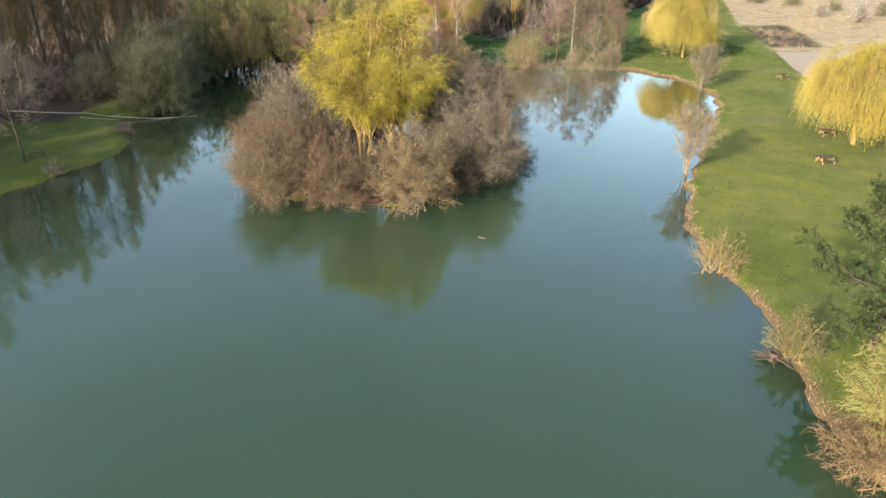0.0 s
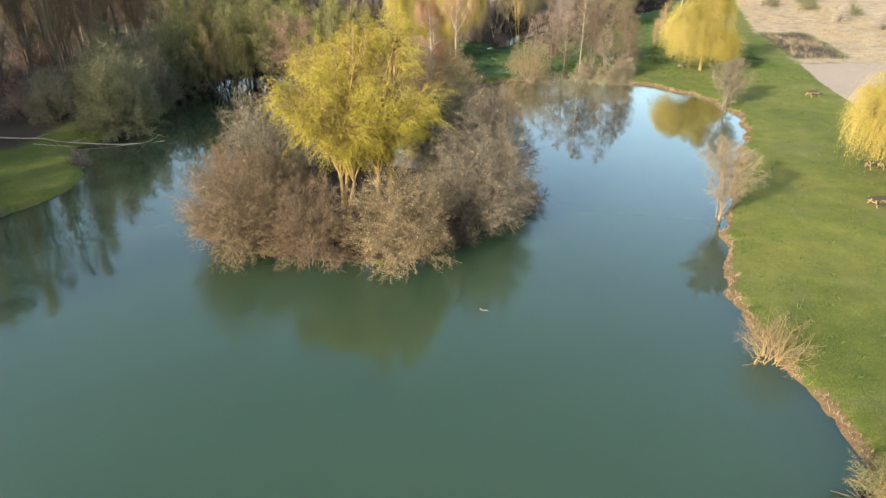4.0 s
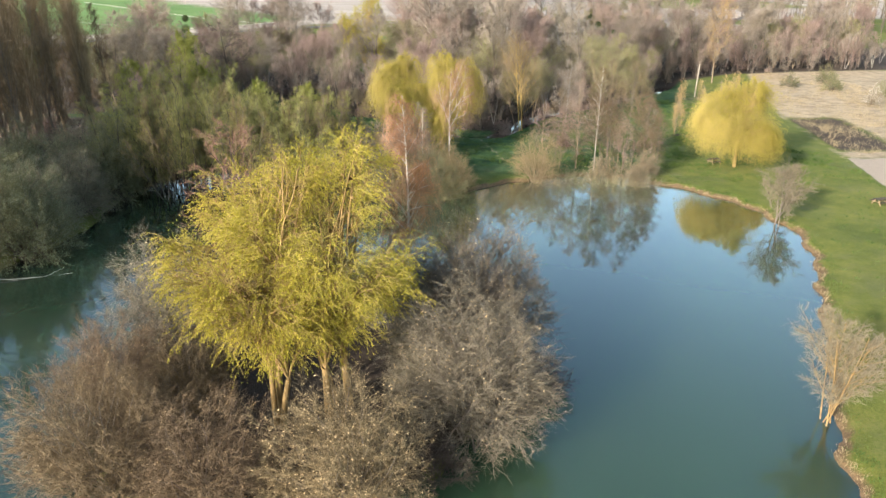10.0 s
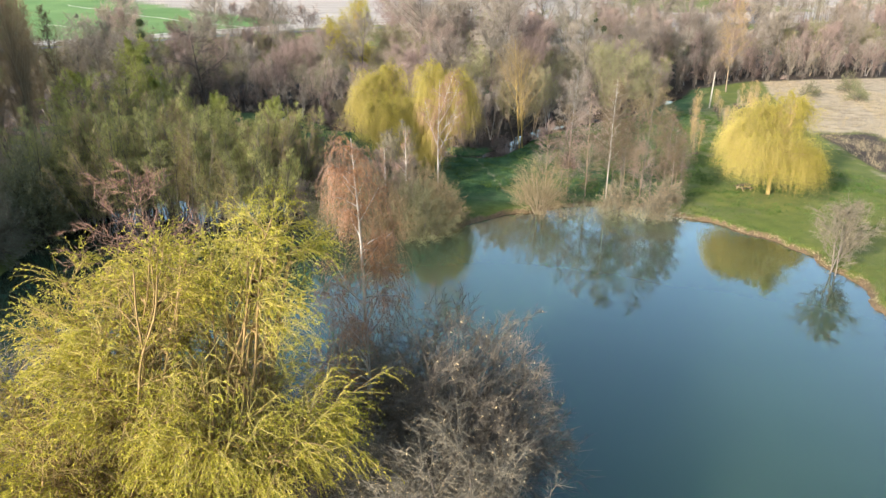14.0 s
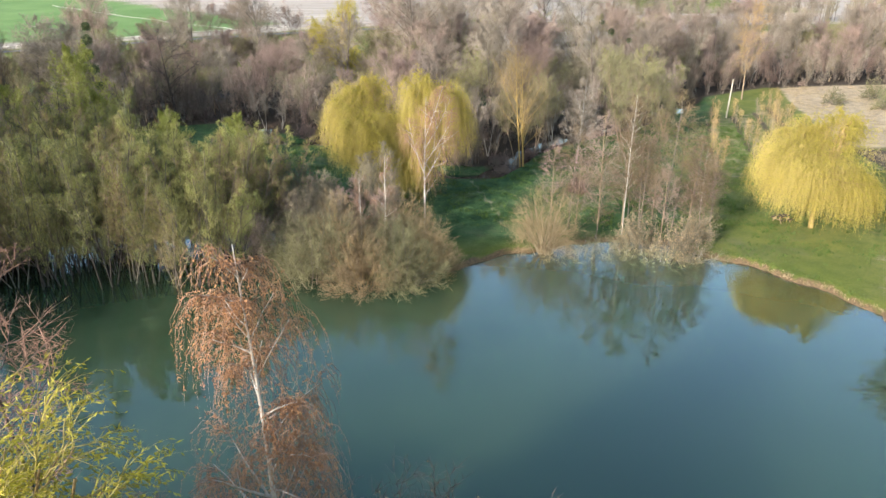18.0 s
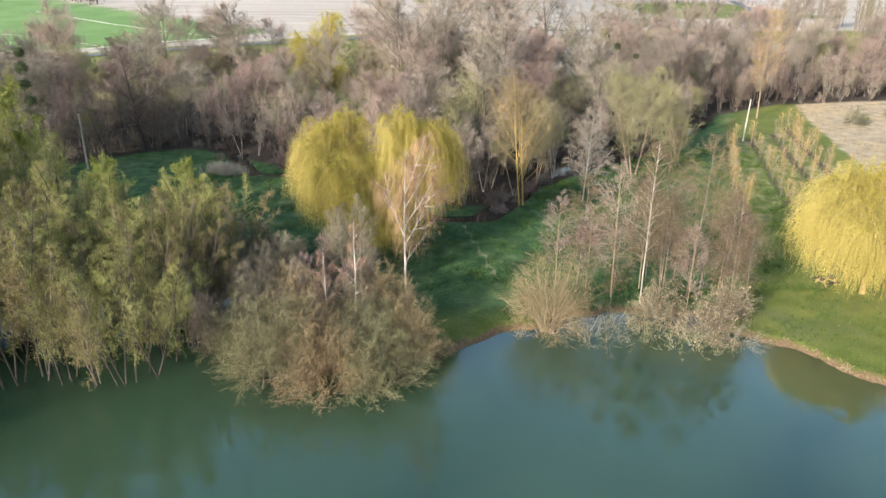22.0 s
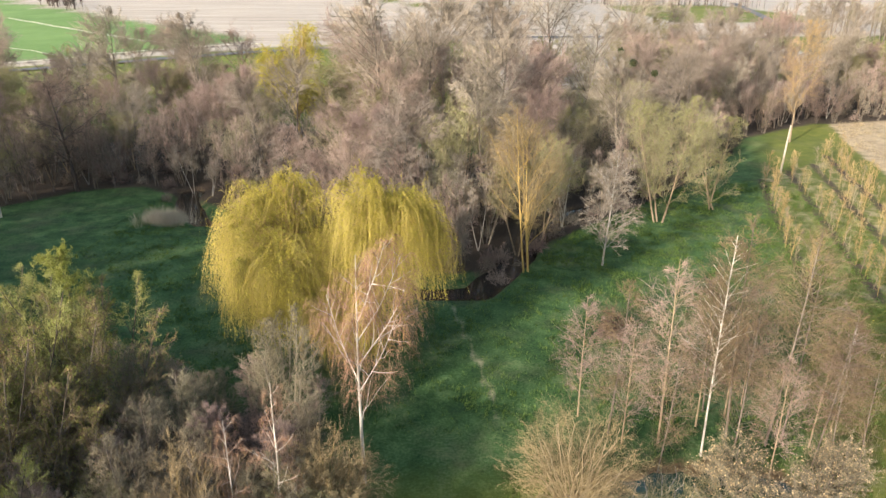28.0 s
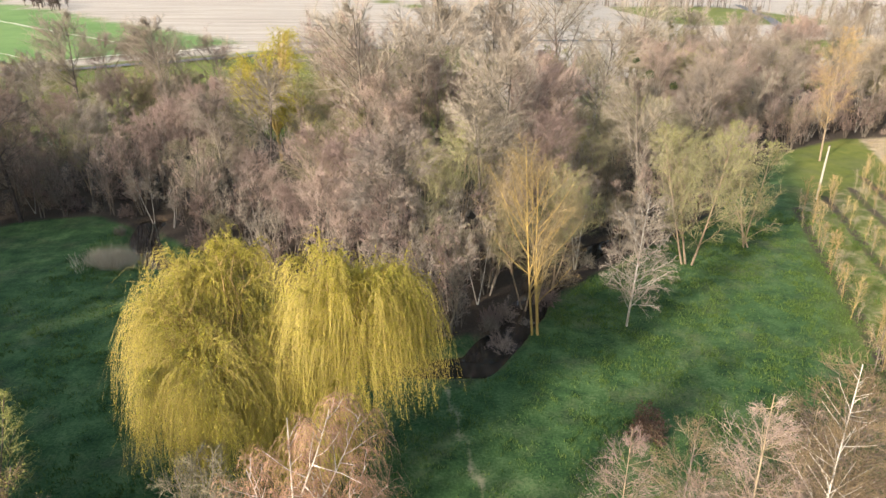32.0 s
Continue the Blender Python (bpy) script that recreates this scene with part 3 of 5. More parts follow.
def weeping_willow(seed, h, w, fork, r, leaf, label, strands=1100, per=16, leaf_len=0.11, hang=(1.2, 3.2), skirt=0.0, lobes=7, bark=BARK_ORANGE, twig=TWIG_YELLOW, name="weeping_willow", fat=1.0, lean=0.0,
                   stems=1, depth=1.0, bare=0.0, wild=1.0, dome=0.15, soft=False, reach=(0.30, 0.46), peak=0.65, clump=0.0):
    """A willow: rising limbs, a ragged dome and hanging strands of narrow leaves. skirt: how far down the outer strands reach."""
    rng = np.random.RandomState(seed)
    tr, cr = Geo(), Geo()
    st = np.zeros((stems, 3))
    st[:, 2] = -0.3
    if stems > 1:
        st[:, :2] = rng.normal(0, 0.5, (stems, 2))
    hd = np.concatenate([rng.normal(0, 0.05 + 0.1 * (stems > 1), (stems, 2)) + [[lean, 0]], np.ones((stems, 1))], 1)
    T = grow(rng, st, hd, fork + 0.3, 6, 0.0, 0.05)
    tr.tubes(T, taper(stems, 6, r, r * 0.72), sides=8)
    # limbs to points in an egg-shaped crown
    n = lobes * stems
    az = np.arange(n) * 2.39996 + rng.normal(0, 0.3, n)
    se = dome + (0.97 - dome) * ((np.arange(n) * 0.618) % 1)
    rr = reach[0] + reach[1] * rng.rand(n) ** 0.7
    top = T[np.arange(n) % stems, -1]
    axis = np.array([lean * fork, 0, 0])
    zc = fork + 0.38 * (h - fork)
    ce = np.sqrt(1 - se * se) ** peak
    end = axis + np.stack([ce * np.cos(az) * w / 2 * rr, ce * np.sin(az) * w / 2 * rr * depth, zc + se * (h - zc) * (0.72 + 0.16 * rng.rand(n))], 1)
    mid = top * 0.62 + end * 0.38 + np.array([0, 0, 0.16 * (h - fork)])
    u = np.linspace(0, 1, 8)[None, :, None]
    B = (1 - u) ** 2 * top[:, None] + 2 * u * (1 - u) * mid[:, None] + u * u * end[:, None]
    B[:, 1:] += rng.normal(0, 0.012 * w, B[:, 1:].shape)
    B2, _ = along(B, np.tile(np.linspace(0, 1, 20), (n, 1)))
    tr.tubes(B2, taper(n, 20, r * 0.34, 0.022 * fat), sides=4, join=True)
    p, d, t = shoots(rng, B, 13, 0.25, 1.0, 52, 0.3)
    L = w * (0.22 - 0.07 * t) * (0.7 + 0.6 * rng.rand(len(p))) * (1 - 0.45 * np.clip((p[:, 2] - zc) / (h - zc), 0, 1))
    S = grow(rng, p, d + np.array([0, 0, 0.12]), L, 5, -0.03, 0.15)
    tr.tubes(S, taper(len(S), 5, 0.02 * fat, 0.01 * fat), sides=3, join=True)
    p, d, t = shoots(rng, S, 5, 0.25, 1.0, 40, 0.4)
    L2 = np.repeat(L, 5) * 0.55 * (0.6 + 0.7 * rng.rand(len(p)))
    Q = grow(rng, p, d + np.array([0, 0, 0.1]), L2, 4, -0.04, 0.15)
    cr.tubes(Q, taper(len(Q), 4, 0.013 * fat, 0.008 * fat), 0)
    # hanging strands
    pool = np.concatenate([Q, S[:, :4]])
    thick = rng.gamma(0.9, 1.0, len(S)) ** clump
    far_out = np.linalg.norm((pool[:, -1] - axis - np.array([0, 0, zc])) / np.array([w / 2, w / 2 * depth, h - zc]), axis=1)
    odds = np.clip(far_out, 0.05, 1.0) ** 2.5 * np.concatenate([np.repeat(thick, 5), thick])
    pick = pool[rng.choice(len(pool), strands, p=odds / odds.sum())]
    s, d = along(pick, 0.25 + 0.75 * rng.rand(strands, 1))
    s, d = s[:, 0], d[:, 0]
    out = s - axis
    out[:, 2] = 0
    edge = np.clip(np.linalg.norm(out, axis=1) / (w / 2), 0, 1.2)
    L3 = hang[0] + (hang[1] - hang[0]) * rng.rand(strands) + skirt * step(edge, 0.25, 0.75) * np.clip(s[:, 2] - 1.0, 0, 99) * (0.35 + 0.65 * rng.rand(strands))
    L3 = np.minimum(L3, np.clip(s[:, 2] - 0.35, 0.4, 99) * 1.05)
    H = hang_lines(rng, s, d * 0.8 + unit(out) * 0.45 * wild + rng.normal(0, 0.3, s.shape) * wild + np.array([0, 0, 0.1]), L3)
    if soft:
        H = grow(rng, s, d * 0.7 + unit(out) * 0.45 + rng.normal(0, 0.4, s.shape) - np.array([0, 0, 0.05]), L3, 5, -0.3, 0.12)
    cr.strips(H, 0.007 * fat)
    dressed = H[rng.rand(strands) > bare]
    k = per
    p, d = along(dressed, np.clip(rng.rand(len(dressed), k) * 0.95 + 0.05, 0, 1))
    p, d = p.reshape(-1, 3), d.reshape(-1, 3)
    hd = unit(d + rng.normal(0, 0.55, d.shape) - np.array([0, 0, 0.25]))
    cr.leaves(p, hd, rng.normal(0, 1, p.shape), leaf_len * (0.6 + 0.8 * rng.rand(len(p))), leaf_len * 0.26, 1)
    return thing_of(name, tr, cr, bark, [twig, leaf], label, "tree")


def birch(seed, h, r, twig, fleck, label, name="birch", first=0.4, limbs=20, spread=0.24, hang=(0.7, 2.2), per=7, strands=5, fat=1.0, lean=0.0, fork=0, fork_angle=20, bark=BARK_WHITE, lift=0.06, limb_r=0.3):
    """A birch: white stem, rising limbs and thin hanging twigs with catkins."""
    rng = np.random.RandomState(seed)
    tr, cr = Geo(), Geo()
    T = grow(rng, np.array([[0, 0, -0.3]]), np.array([[lean, 0, 1.0]]), h, 12, 0.05, 0.015)
    stem_tubes(tr, T, np.linspace(0.3, 0.99, 50), r, 0.015, 7)
    lines = [T]
    if fork:
        p, d, _ = shoots(rng, T, fork, 0.42, 0.75, fork_angle, 0.15)
        K = grow(rng, p, d, h * 0.36, 8, 0.06, 0.05)
        fine_k, _ = along(K, np.tile(np.linspace(0, 1, 24), (len(K), 1)))
        tr.tubes(fine_k, taper(len(K), 24, r * 0.34, 0.012), sides=5, join=True)
        lines.append(K)
    for P in lines:
        k = limbs if P is T else limbs // 2
        p, d, t = shoots(rng, P, k, first if P is T else 0.2, 0.97, 45, 0.25)
        L = h * spread * np.clip(1.15 - t, 0.25, 1) * (0.6 + 0.7 * rng.rand(len(p)))
        B = grow(rng, p, d, L, 6, lift, 0.09)
        tr.tubes(B, taper(len(B), 6, np.clip(r * limb_r * (1.15 - t), 0.018, 1), 0.008 * fat), sides=4, join=True)
        p, d, t2 = shoots(rng, B, 7, 0.25, 1.0, 40, 0.3)
        L2 = np.repeat(L, 7) * (0.42 - 0.2 * t2) * (0.7 + 0.6 * rng.rand(len(p)))
        S = grow(rng, p, d, L2, 4, -0.02, 0.14)
        cr.tubes(S, taper(len(S), 4, 0.010 * fat, 0.006 * fat), 0)
        p, d, _ = shoots(rng, S, strands, 0.2, 1.0, 40, 0.4)
        L3 = hang[0] + (hang[1] - hang[0]) * rng.rand(len(p))
        H = hang_lines(rng, p, d, L3, 0.08)
        cr.strips(H, 0.0065 * fat)
        if per:
            flecks(cr, rng, H, per, 0.15, 0.06 * fat, 0.018 * fat, 1, 0.02, 0.8)
    return thing_of(name, tr, cr, bark, [twig, fleck], label, "tree")


def pine(seed, h, r, label):
    rng = np.random.RandomState(seed)
    tr, cr = Geo(), Geo()
    T = grow(rng, np.array([[0, 0, -0.3]]), np.array([[0, 0, 1.0]]), h, 8, 0.05, 0.03)
    p, d, t = shoots(rng, T, 34, 0.2, 0.98, 80, 0.14)
    stem_tubes(tr, T, t, r, 0.03, 8)
    L = h * 0.46 * np.clip(1.25 - t, 0.15, 1.0) * (0.7 + 0.5 * rng.rand(len(p)))
    B = grow(rng, p, d, L, 6, 0.05, 0.08)
    tr.tubes(B, taper(len(B), 6, 0.05, 0.014), sides=4, join=True)
    p, d, t2 = shoots(rng, B, 10, 0.3, 1.0, 48, 0.3)
    S = grow(rng, p, d, np.repeat(L, 10) * 0.3 * (0.6 + 0.7 * rng.rand(len(p))), 4, 0.06, 0.12)
    cr.tubes(S, taper(len(S), 4, 0.014, 0.008), 0)
    p, d, _ = shoots(rng, S, 6, 0.2, 1.0, 38, 0.4)
    Q = grow(rng, p, d, 0.5, 3, 0.1, 0.1)
    cr.cones(Q[:, 0], Q[:, 2], 0.009, 0)
    p, d = along(Q, rng.rand(len(Q), 44))
    p, d = p.reshape(-1, 3), d.reshape(-1, 3)
    hd = unit(d * 0.7 + rng.normal(0, 0.55, d.shape))
    cr.leaves(p, hd, rng.normal(0, 1, p.shape), 0.21, 0.055, 1)
    return thing_of("pine_tree", tr, cr, BARK_DARK, [BARK_DARK, NEEDLE], label, "tree")


def set_at(ob, x, y, s=1.0, turn=0.0, sz=None, dz=0.0):
    ob.matrix_basis = pose(x, y, at(x, y) - 0.03 + dz, 0, 0, turn) @ Matrix.Diagonal((s, s, sz or s, 1))
    return ob


def plant(kinds, places):
    """Sets out copies of the given trees: rows of x, y, scale, turn and, if given, which kind."""
    used = set()
    for i, (x, y, s, turn, *which) in enumerate(places):
        k = which[0] if which else i % len(kinds)
        z = at(x, y) - 0.03
        m = pose(x, y, z, 0, 0, turn) @ Matrix.Diagonal((s, s, s, 1))
        if k in used:
            copy_thing(kinds[k], m)
        else:
            kinds[k].matrix_basis = m
            used.add(k)


def scatter(seed, line_box, n, gap, keep, scale=(0.8, 1.2)):
    """Up to n spots in a box, gap metres apart, where keep(x, y) holds."""
    rng = np.random.RandomState(seed)
    x0, y0, x1, y1 = line_box
    got = []
    for _ in range(n * 30):
        x, y = x0 + (x1 - x0) * rng.rand(), y0 + (y1 - y0) * rng.rand()
        if len(got) < n and keep(x, y) and all((x - a) ** 2 + (y - b) ** 2 > gap * gap for a, b, *_ in got):
            got.append((x, y, scale[0] + (scale[1] - scale[0]) * rng.rand(), 360 * rng.rand()))
    return got


# ---- ground and water ----
def front(x):
    """The near edge of the wood behind the pond."""
    return np.interp(x, [-200, -90, -57, -48, -39, -28, -21, -10, 0, 8, 14, 20, 30, 40, 50, 60, 70, 90, 130, 200], [165, 166, 171, 182, 184, 178, 171, 161, 153, 150, 151, 159, 169, 178, 190, 206, 217, 229, 236, 245])


def dry_edge(y):
    """The line between the mown grass and the rough field beside it."""
    return np.interp(y, [-50, 40, 85, 110, 128, 165, 220, 260], [58, 57, 56, 60.5, 65, 73, 91, 104])


def axis_points(lo, hi, step_size, far_lo, far_hi, n):
    inner = np.arange(lo, hi + 1e-6, step_size)
    g = np.geomspace(1, (far_hi - hi) / step_size, n)[1:] * step_size
    g2 = np.geomspace(1, (lo - far_lo) / step_size, n)[1:] * step_size
    return np.concatenate([(lo - g2)[::-1], inner, hi + g])


gx, gy = axis_points(-72, 96, 0.6, -2600, 2600, 84), axis_points(-28, 214, 0.6, -2600, 3600, 96)
X, Y = np.meshgrid(gx, gy)
shape = X.shape
X, Y = X.ravel(), Y.ravel()
Z = height(X, Y)
W = dry_of_water(X, Y)
gi = np.arange(len(X)).reshape(shape)
quads = np.stack([gi[:-1, :-1], gi[:-1, 1:], gi[1:, 1:], gi[1:, :-1]], -1).reshape(-1, 4)
ground_geo = Geo().add(np.stack([X, Y, Z], 1), quads, 0)
ground_mesh = ground_geo.mesh("ground", [GROUND])
F_ = front(X)
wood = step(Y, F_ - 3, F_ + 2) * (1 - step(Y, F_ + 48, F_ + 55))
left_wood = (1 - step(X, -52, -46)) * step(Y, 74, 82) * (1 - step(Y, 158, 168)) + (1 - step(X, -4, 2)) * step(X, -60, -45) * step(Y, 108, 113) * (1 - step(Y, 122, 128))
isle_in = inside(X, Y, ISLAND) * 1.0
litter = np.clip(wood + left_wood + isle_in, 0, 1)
rough_side = step(X - dry_edge(Y), -1.5, 2.5) * (1 - step(Y, 225, 250)) * step(Y, -60, 20)
gravel = step(X - dry_edge(Y), 0, 1) * (1 - step(X - dry_edge(Y), 20, 24)) * step(Y, 82, 86) * (1 - step(Y, 124, 129))
bramble = step(X - dry_edge(Y), 0, 2) * (1 - step(X - dry_edge(Y), 9, 15)) * step(Y, 128, 134) * (1 - step(Y, 158, 166))
bank = (1 - step(W, 0.25, 0.9)) * (W > -1.0) * np.where((Y < 130) & (X > 3), 0.78, 0.35) * (1 - isle_in)
sapling_rows = np.zeros_like(X)
ROW_STEP = [(43.5, 142.0, 59.0, 186.0), (50.0, 142.0, 66.5, 192.0), (56.5, 145.0, 73.0, 196.0), (63.0, 152.0, 79.0, 203.0)]
for x0, y0, x1, y1 in ROW_STEP:
    d = edge_distance(X, Y, [(x0, y0), (x1, y1)], False)
    sapling_rows = np.maximum(sapling_rows, 1 - step(d, 0.5, 1.0))
CROP = [(-66, 356), (-146, 425), (-199, 477), (-420, 660), (-700, 600), (-400, 340), (-160, 300), (-118, 312), (-86, 333)]
ROAD_LINE = [(-420, 190), (-160, 272), (-104, 299), (-58, 323), (30, 362), (110, 396), (176, 424)]
crop = np.clip(0.5 + edge_distance(X, Y, CROP) * np.where(inside(X, Y, CROP), 1, -1) / 16, 0, 1)
beyond = Y - np.interp(X, [p[0] for p in ROAD_LINE], [p[1] for p in ROAD_LINE])
green_band = np.maximum(np.clip(0.5 - (edge_distance(X, Y, [(-60, 590), (-20, 527), (11, 484), (60, 426)], False) - 6) / 14, 0, 1), step(X, 140, 160) * (1 - step(X, 255, 290)) * step(Y, 500, 530) * (1 - step(Y, 700, 740)))
stubble = np.clip(step(beyond, 4, 14) * (1 - crop) * (1 - green_band) + step(X, 5, 30) * (1 - step(X, 150, 170)) * step(Y, F_ + 75, F_ + 90), 0, 1)
young_plot = step(edge_distance(X, Y, [(43.5, 142), (63, 140), (80, 203), (59, 188)]) * np.where(inside(X, Y, [(43.5, 142), (63, 140), (80, 203), (59, 188)]), 1, -1), -2, 2)
path = 1 - step(edge_distance(X, Y, [(8.1, 142), (8.6, 139), (10.3, 129.5), (11, 124)], False), 0.15, 0.6)
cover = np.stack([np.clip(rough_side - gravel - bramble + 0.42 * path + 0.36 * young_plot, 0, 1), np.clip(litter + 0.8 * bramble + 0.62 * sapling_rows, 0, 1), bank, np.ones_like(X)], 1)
lush_grass = np.clip(step(Y, 112, 122) * (1 - step(Y, 215, 230)) * (1 - step(X - (30 + 0.42 * (Y - 118)), -6, 10)) , 0, 1)
field = np.stack([stubble, crop, gravel, lush_grass], 1)
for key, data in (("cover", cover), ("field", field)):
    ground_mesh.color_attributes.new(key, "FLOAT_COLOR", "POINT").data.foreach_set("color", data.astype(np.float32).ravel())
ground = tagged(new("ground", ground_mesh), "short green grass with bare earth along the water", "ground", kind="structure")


def sheet(name, outline, z, mat, label):
    bm = bmesh.new()
    bm.faces.new([bm.verts.new((x, y, z)) for x, y in outline])
    return tagged(new(name, mesh_of(bm, name, mat)), label, "water", kind="structure")


pond_water = sheet("pond_water", [(-66, -30), (48, -30), (48, 127), (-66, 127)], 0.0, WATER, "still green pond water that mirrors the trees")
creek_water = sheet("creek_water", [(-95, 140), (98, 140), (98, 245), (-95, 245)], -0.02, CREEK, "narrow dark creek along the edge of the wood")

# ---- the island ----
BARK_YELLOW = stem_material("yellow_lichen_bark", (0.25, 0.165, 0.05), (0.46, 0.325, 0.11))
w1 = weeping_willow(11, 18.6, 9.8, 3.8, 0.30, LEAF_WILLOW, "tall yellow-green willow in young leaf on the island", strands=5000, per=13, leaf_len=0.13, hang=(0.5, 1.7), soft=True, lobes=17, stems=3, depth=0.95, name="island_willow", fat=1.3, dome=-0.08, reach=(0.4, 0.52), clump=0.6, peak=0.5)
set_at(w1, -5.4, 61.6)
w2 = weeping_willow(12, 18.6, 10.0, 3.6, 0.22, LEAF_WILLOW, "many-stemmed yellow-green willow in young leaf on the island", strands=5000, per=13, leaf_len=0.13, hang=(0.5, 1.7), soft=True, lobes=12, stems=4, depth=0.9, name="island_willow", fat=1.3, dome=-0.35, reach=(0.4, 0.52), clump=0.6, peak=0.5)
set_at(w2, -8.7, 60.2)
set_at(birch(21, 18.5, 0.2, TWIG_RUST, BIRCH_CATKIN, "slender white birch with hanging rusty twigs on the island", first=0.3, limbs=34, spread=0.23, per=12, strands=8, hang=(0.6, 2.6), fat=1.5, limb_r=0.42, lift=-0.05), -0.9, 69.2)
set_at(bare_tree(129, 15.2, 0.15, BARK_DARK, TWIG_RUST, "spreading bare tree with dark reddish twigs on the island", spread=0.33, limbs=24, subs=8, twigs=6, fine=3, first=0.25, limb_angle=55, fat=1.5), -14.5, 77.5)
isl = dict(twigs=9, fine=5, fat=1.3, low=0.0, egg=True, group="island shrubs")
sh = [shrub(31, 8.8, 9.0, BARK_GREY, TWIG_BROWN, "large leafless tan willow shrub at the island's edge", stems=54, subs=12, leaf=CATKIN, leaf_k=0.2, **isl),
      shrub(32, 7.6, 8.2, BARK_GREY, TWIG_BROWN, "large leafless brown willow shrub at the island's edge", stems=50, subs=12, leaf=CATKIN, leaf_k=0.12, **isl),
      shrub(33, 8.8, 8.8, BARK_GREY, TWIG_BROWN, "leafless willow shrub with pale catkins at the island's edge", stems=56, subs=12, leaf=CATKIN, leaf_k=0.6, leaf_size=0.12, **isl),
      shrub(34, 8.6, 10.0, BARK_GREY, TWIG_DUN, "grey leafless shrub with pale catkins on the island", stems=60, subs=12, leaf=CATKIN, leaf_k=0.2, leaf_size=0.11, **isl),
      shrub(35, 7.0, 3.4, BARK_DARK, TWIG_DARK, "low dark shrub leaning over the water", stems=26, subs=9, **dict(isl, egg=False))]
plant(sh, [(-16.4, 54.3, 1.0, 0, 0), (-10.3, 52.9, 1.0, 40, 1), (-3.4, 52.6, 1.0, 0, 2), (3.4, 59.5, 1.12, 0, 3), (7.0, 64.0, 1.0, 0, 4), (-18.5, 60.5, 0.85, 120, 0), (3.6, 67.6, 1.1, 70, 3),
           (-14.0, 60.5, 0.8, 200, 1), (-17.0, 67.0, 0.95, 60, 3), (-1.5, 71.0, 0.8, 150, 3), (-9, 72.5, 0.9, 210, 1), (0.5, 62.5, 0.7, 20, 3), (1.2, 55.5, 0.6, 90, 4)])

# ---- the grassy bank with the picnic tables ----
gold = dict(per=10, leaf_len=0.17, hang=(0.6, 2.0), name="weeping_willow", fat=1.4, wild=0.8)
set_at(weeping_willow(13, 13.6, 11.4, 2.4, 0.30, LEAF_GOLD, "golden weeping willow on the grass by the water", strands=8500, skirt=0.75, lobes=56, dome=-0.3, reach=(0.42, 0.5), peak=0.7, clump=0.7, **gold), 45.2, 121.4)
set_at(weeping_willow(14, 12.2, 11.6, 2.0, 0.30, LEAF_WILLOW, "golden weeping willow beside the picnic tables", strands=6500, skirt=0.6, lobes=56, dome=-0.3, reach=(0.42, 0.5), lean=-0.25, peak=0.7, clump=0.7, **gold), 47.6, 69.0)
set_at(bare_tree(41, 8.8, 0.05, BARK_ORANGE, TWIG_TAN, "small many-stemmed birch with pinkish twigs at the waterline", name="birch", stems=5, spread=0.3, limbs=14, subs=9, fine=4, first=0.24, limb_angle=36, fat=0.9, crook=0.6), 25.2, 60.3)
set_at(bare_tree(42, 8.2, 0.07, BARK_GREY, TWIG_TAN, "small bare alder at the corner of the bank", name="alder", stems=4, spread=0.36, limbs=14, subs=8, fine=4, first=0.2, limb_angle=40, fat=1.4), 39.9, 97.2)
set_at(shrub(43, 5.4, 4.6, BARK_ORANGE, TWIG_AMBER, "open tan willow bush at the waterline", stems=30, subs=8, twigs=6, fine=2, low=0.3, fat=0.75, name="willow_bush"), 20.2, 39.4)
set_at(shrub(44, 3.8, 4.2, BARK_ORANGE, TWIG_OLIVE, "small yellowish willow bush over an old stump", stems=26, subs=9, twigs=7, fine=4, low=0.3, leaf=LEAF_GREEN, leaf_k=0.6, name="willow_bush"), 20.6, 28.6)
set_at(shrub(45, 6.4, 8.4, BARK_ORANGE, TWIG_LIME, "tall yellow-green willow bush with straw-coloured stems", stems=46, subs=10, twigs=8, fine=4, leaf=LEAF_GREEN, leaf_k=2.0, leaf_size=0.1, low=0.45, base=0.04, fat=1.3, name="willow_bush"), 21.6, 20.6)
set_at(shrub(47, 6.6, 3.0, BARK_ORANGE, TWIG_AMBER, "sprawling straw-brown willow brush over the water's edge", stems=60, subs=9, twigs=6, fine=3, low=0.0, base=0.14, fat=1.1, name="willow_bush"), 20.3, 19.4)
set_at(pine(46, 11.0, 0.22, "dark green pine on the grassy bank"), 25.4, 28.6)

# ---- the clump at the far shore ----
alder_kind = dict(name="alder", limbs=58, subs=7, twigs=5, fine=2, first=0.2, spread=0.19, limb_angle=58, lift=0.03, fat=0.85, crook=0.4, limb_r=0.26, long=1.5)
al = [bare_tree(51, 13.5, 0.085, BARK_TAN, TWIG_PINK, "slender leafless alder in the clump at the far shore", **alder_kind),
      bare_tree(52, 15.0, 0.09, BARK_GREY, TWIG_BROWN, "slender leafless alder in the clump at the far shore", **alder_kind),
      bare_tree(53, 15.2, 0.08, BARK_WHITE, TWIG_BROWN, "tall birch with a bright white stem at the far shore", **dict(alder_kind, name="birch", first=0.3, limb_angle=50, spread=0.15, crook=0.3, limb_r=0.14))]
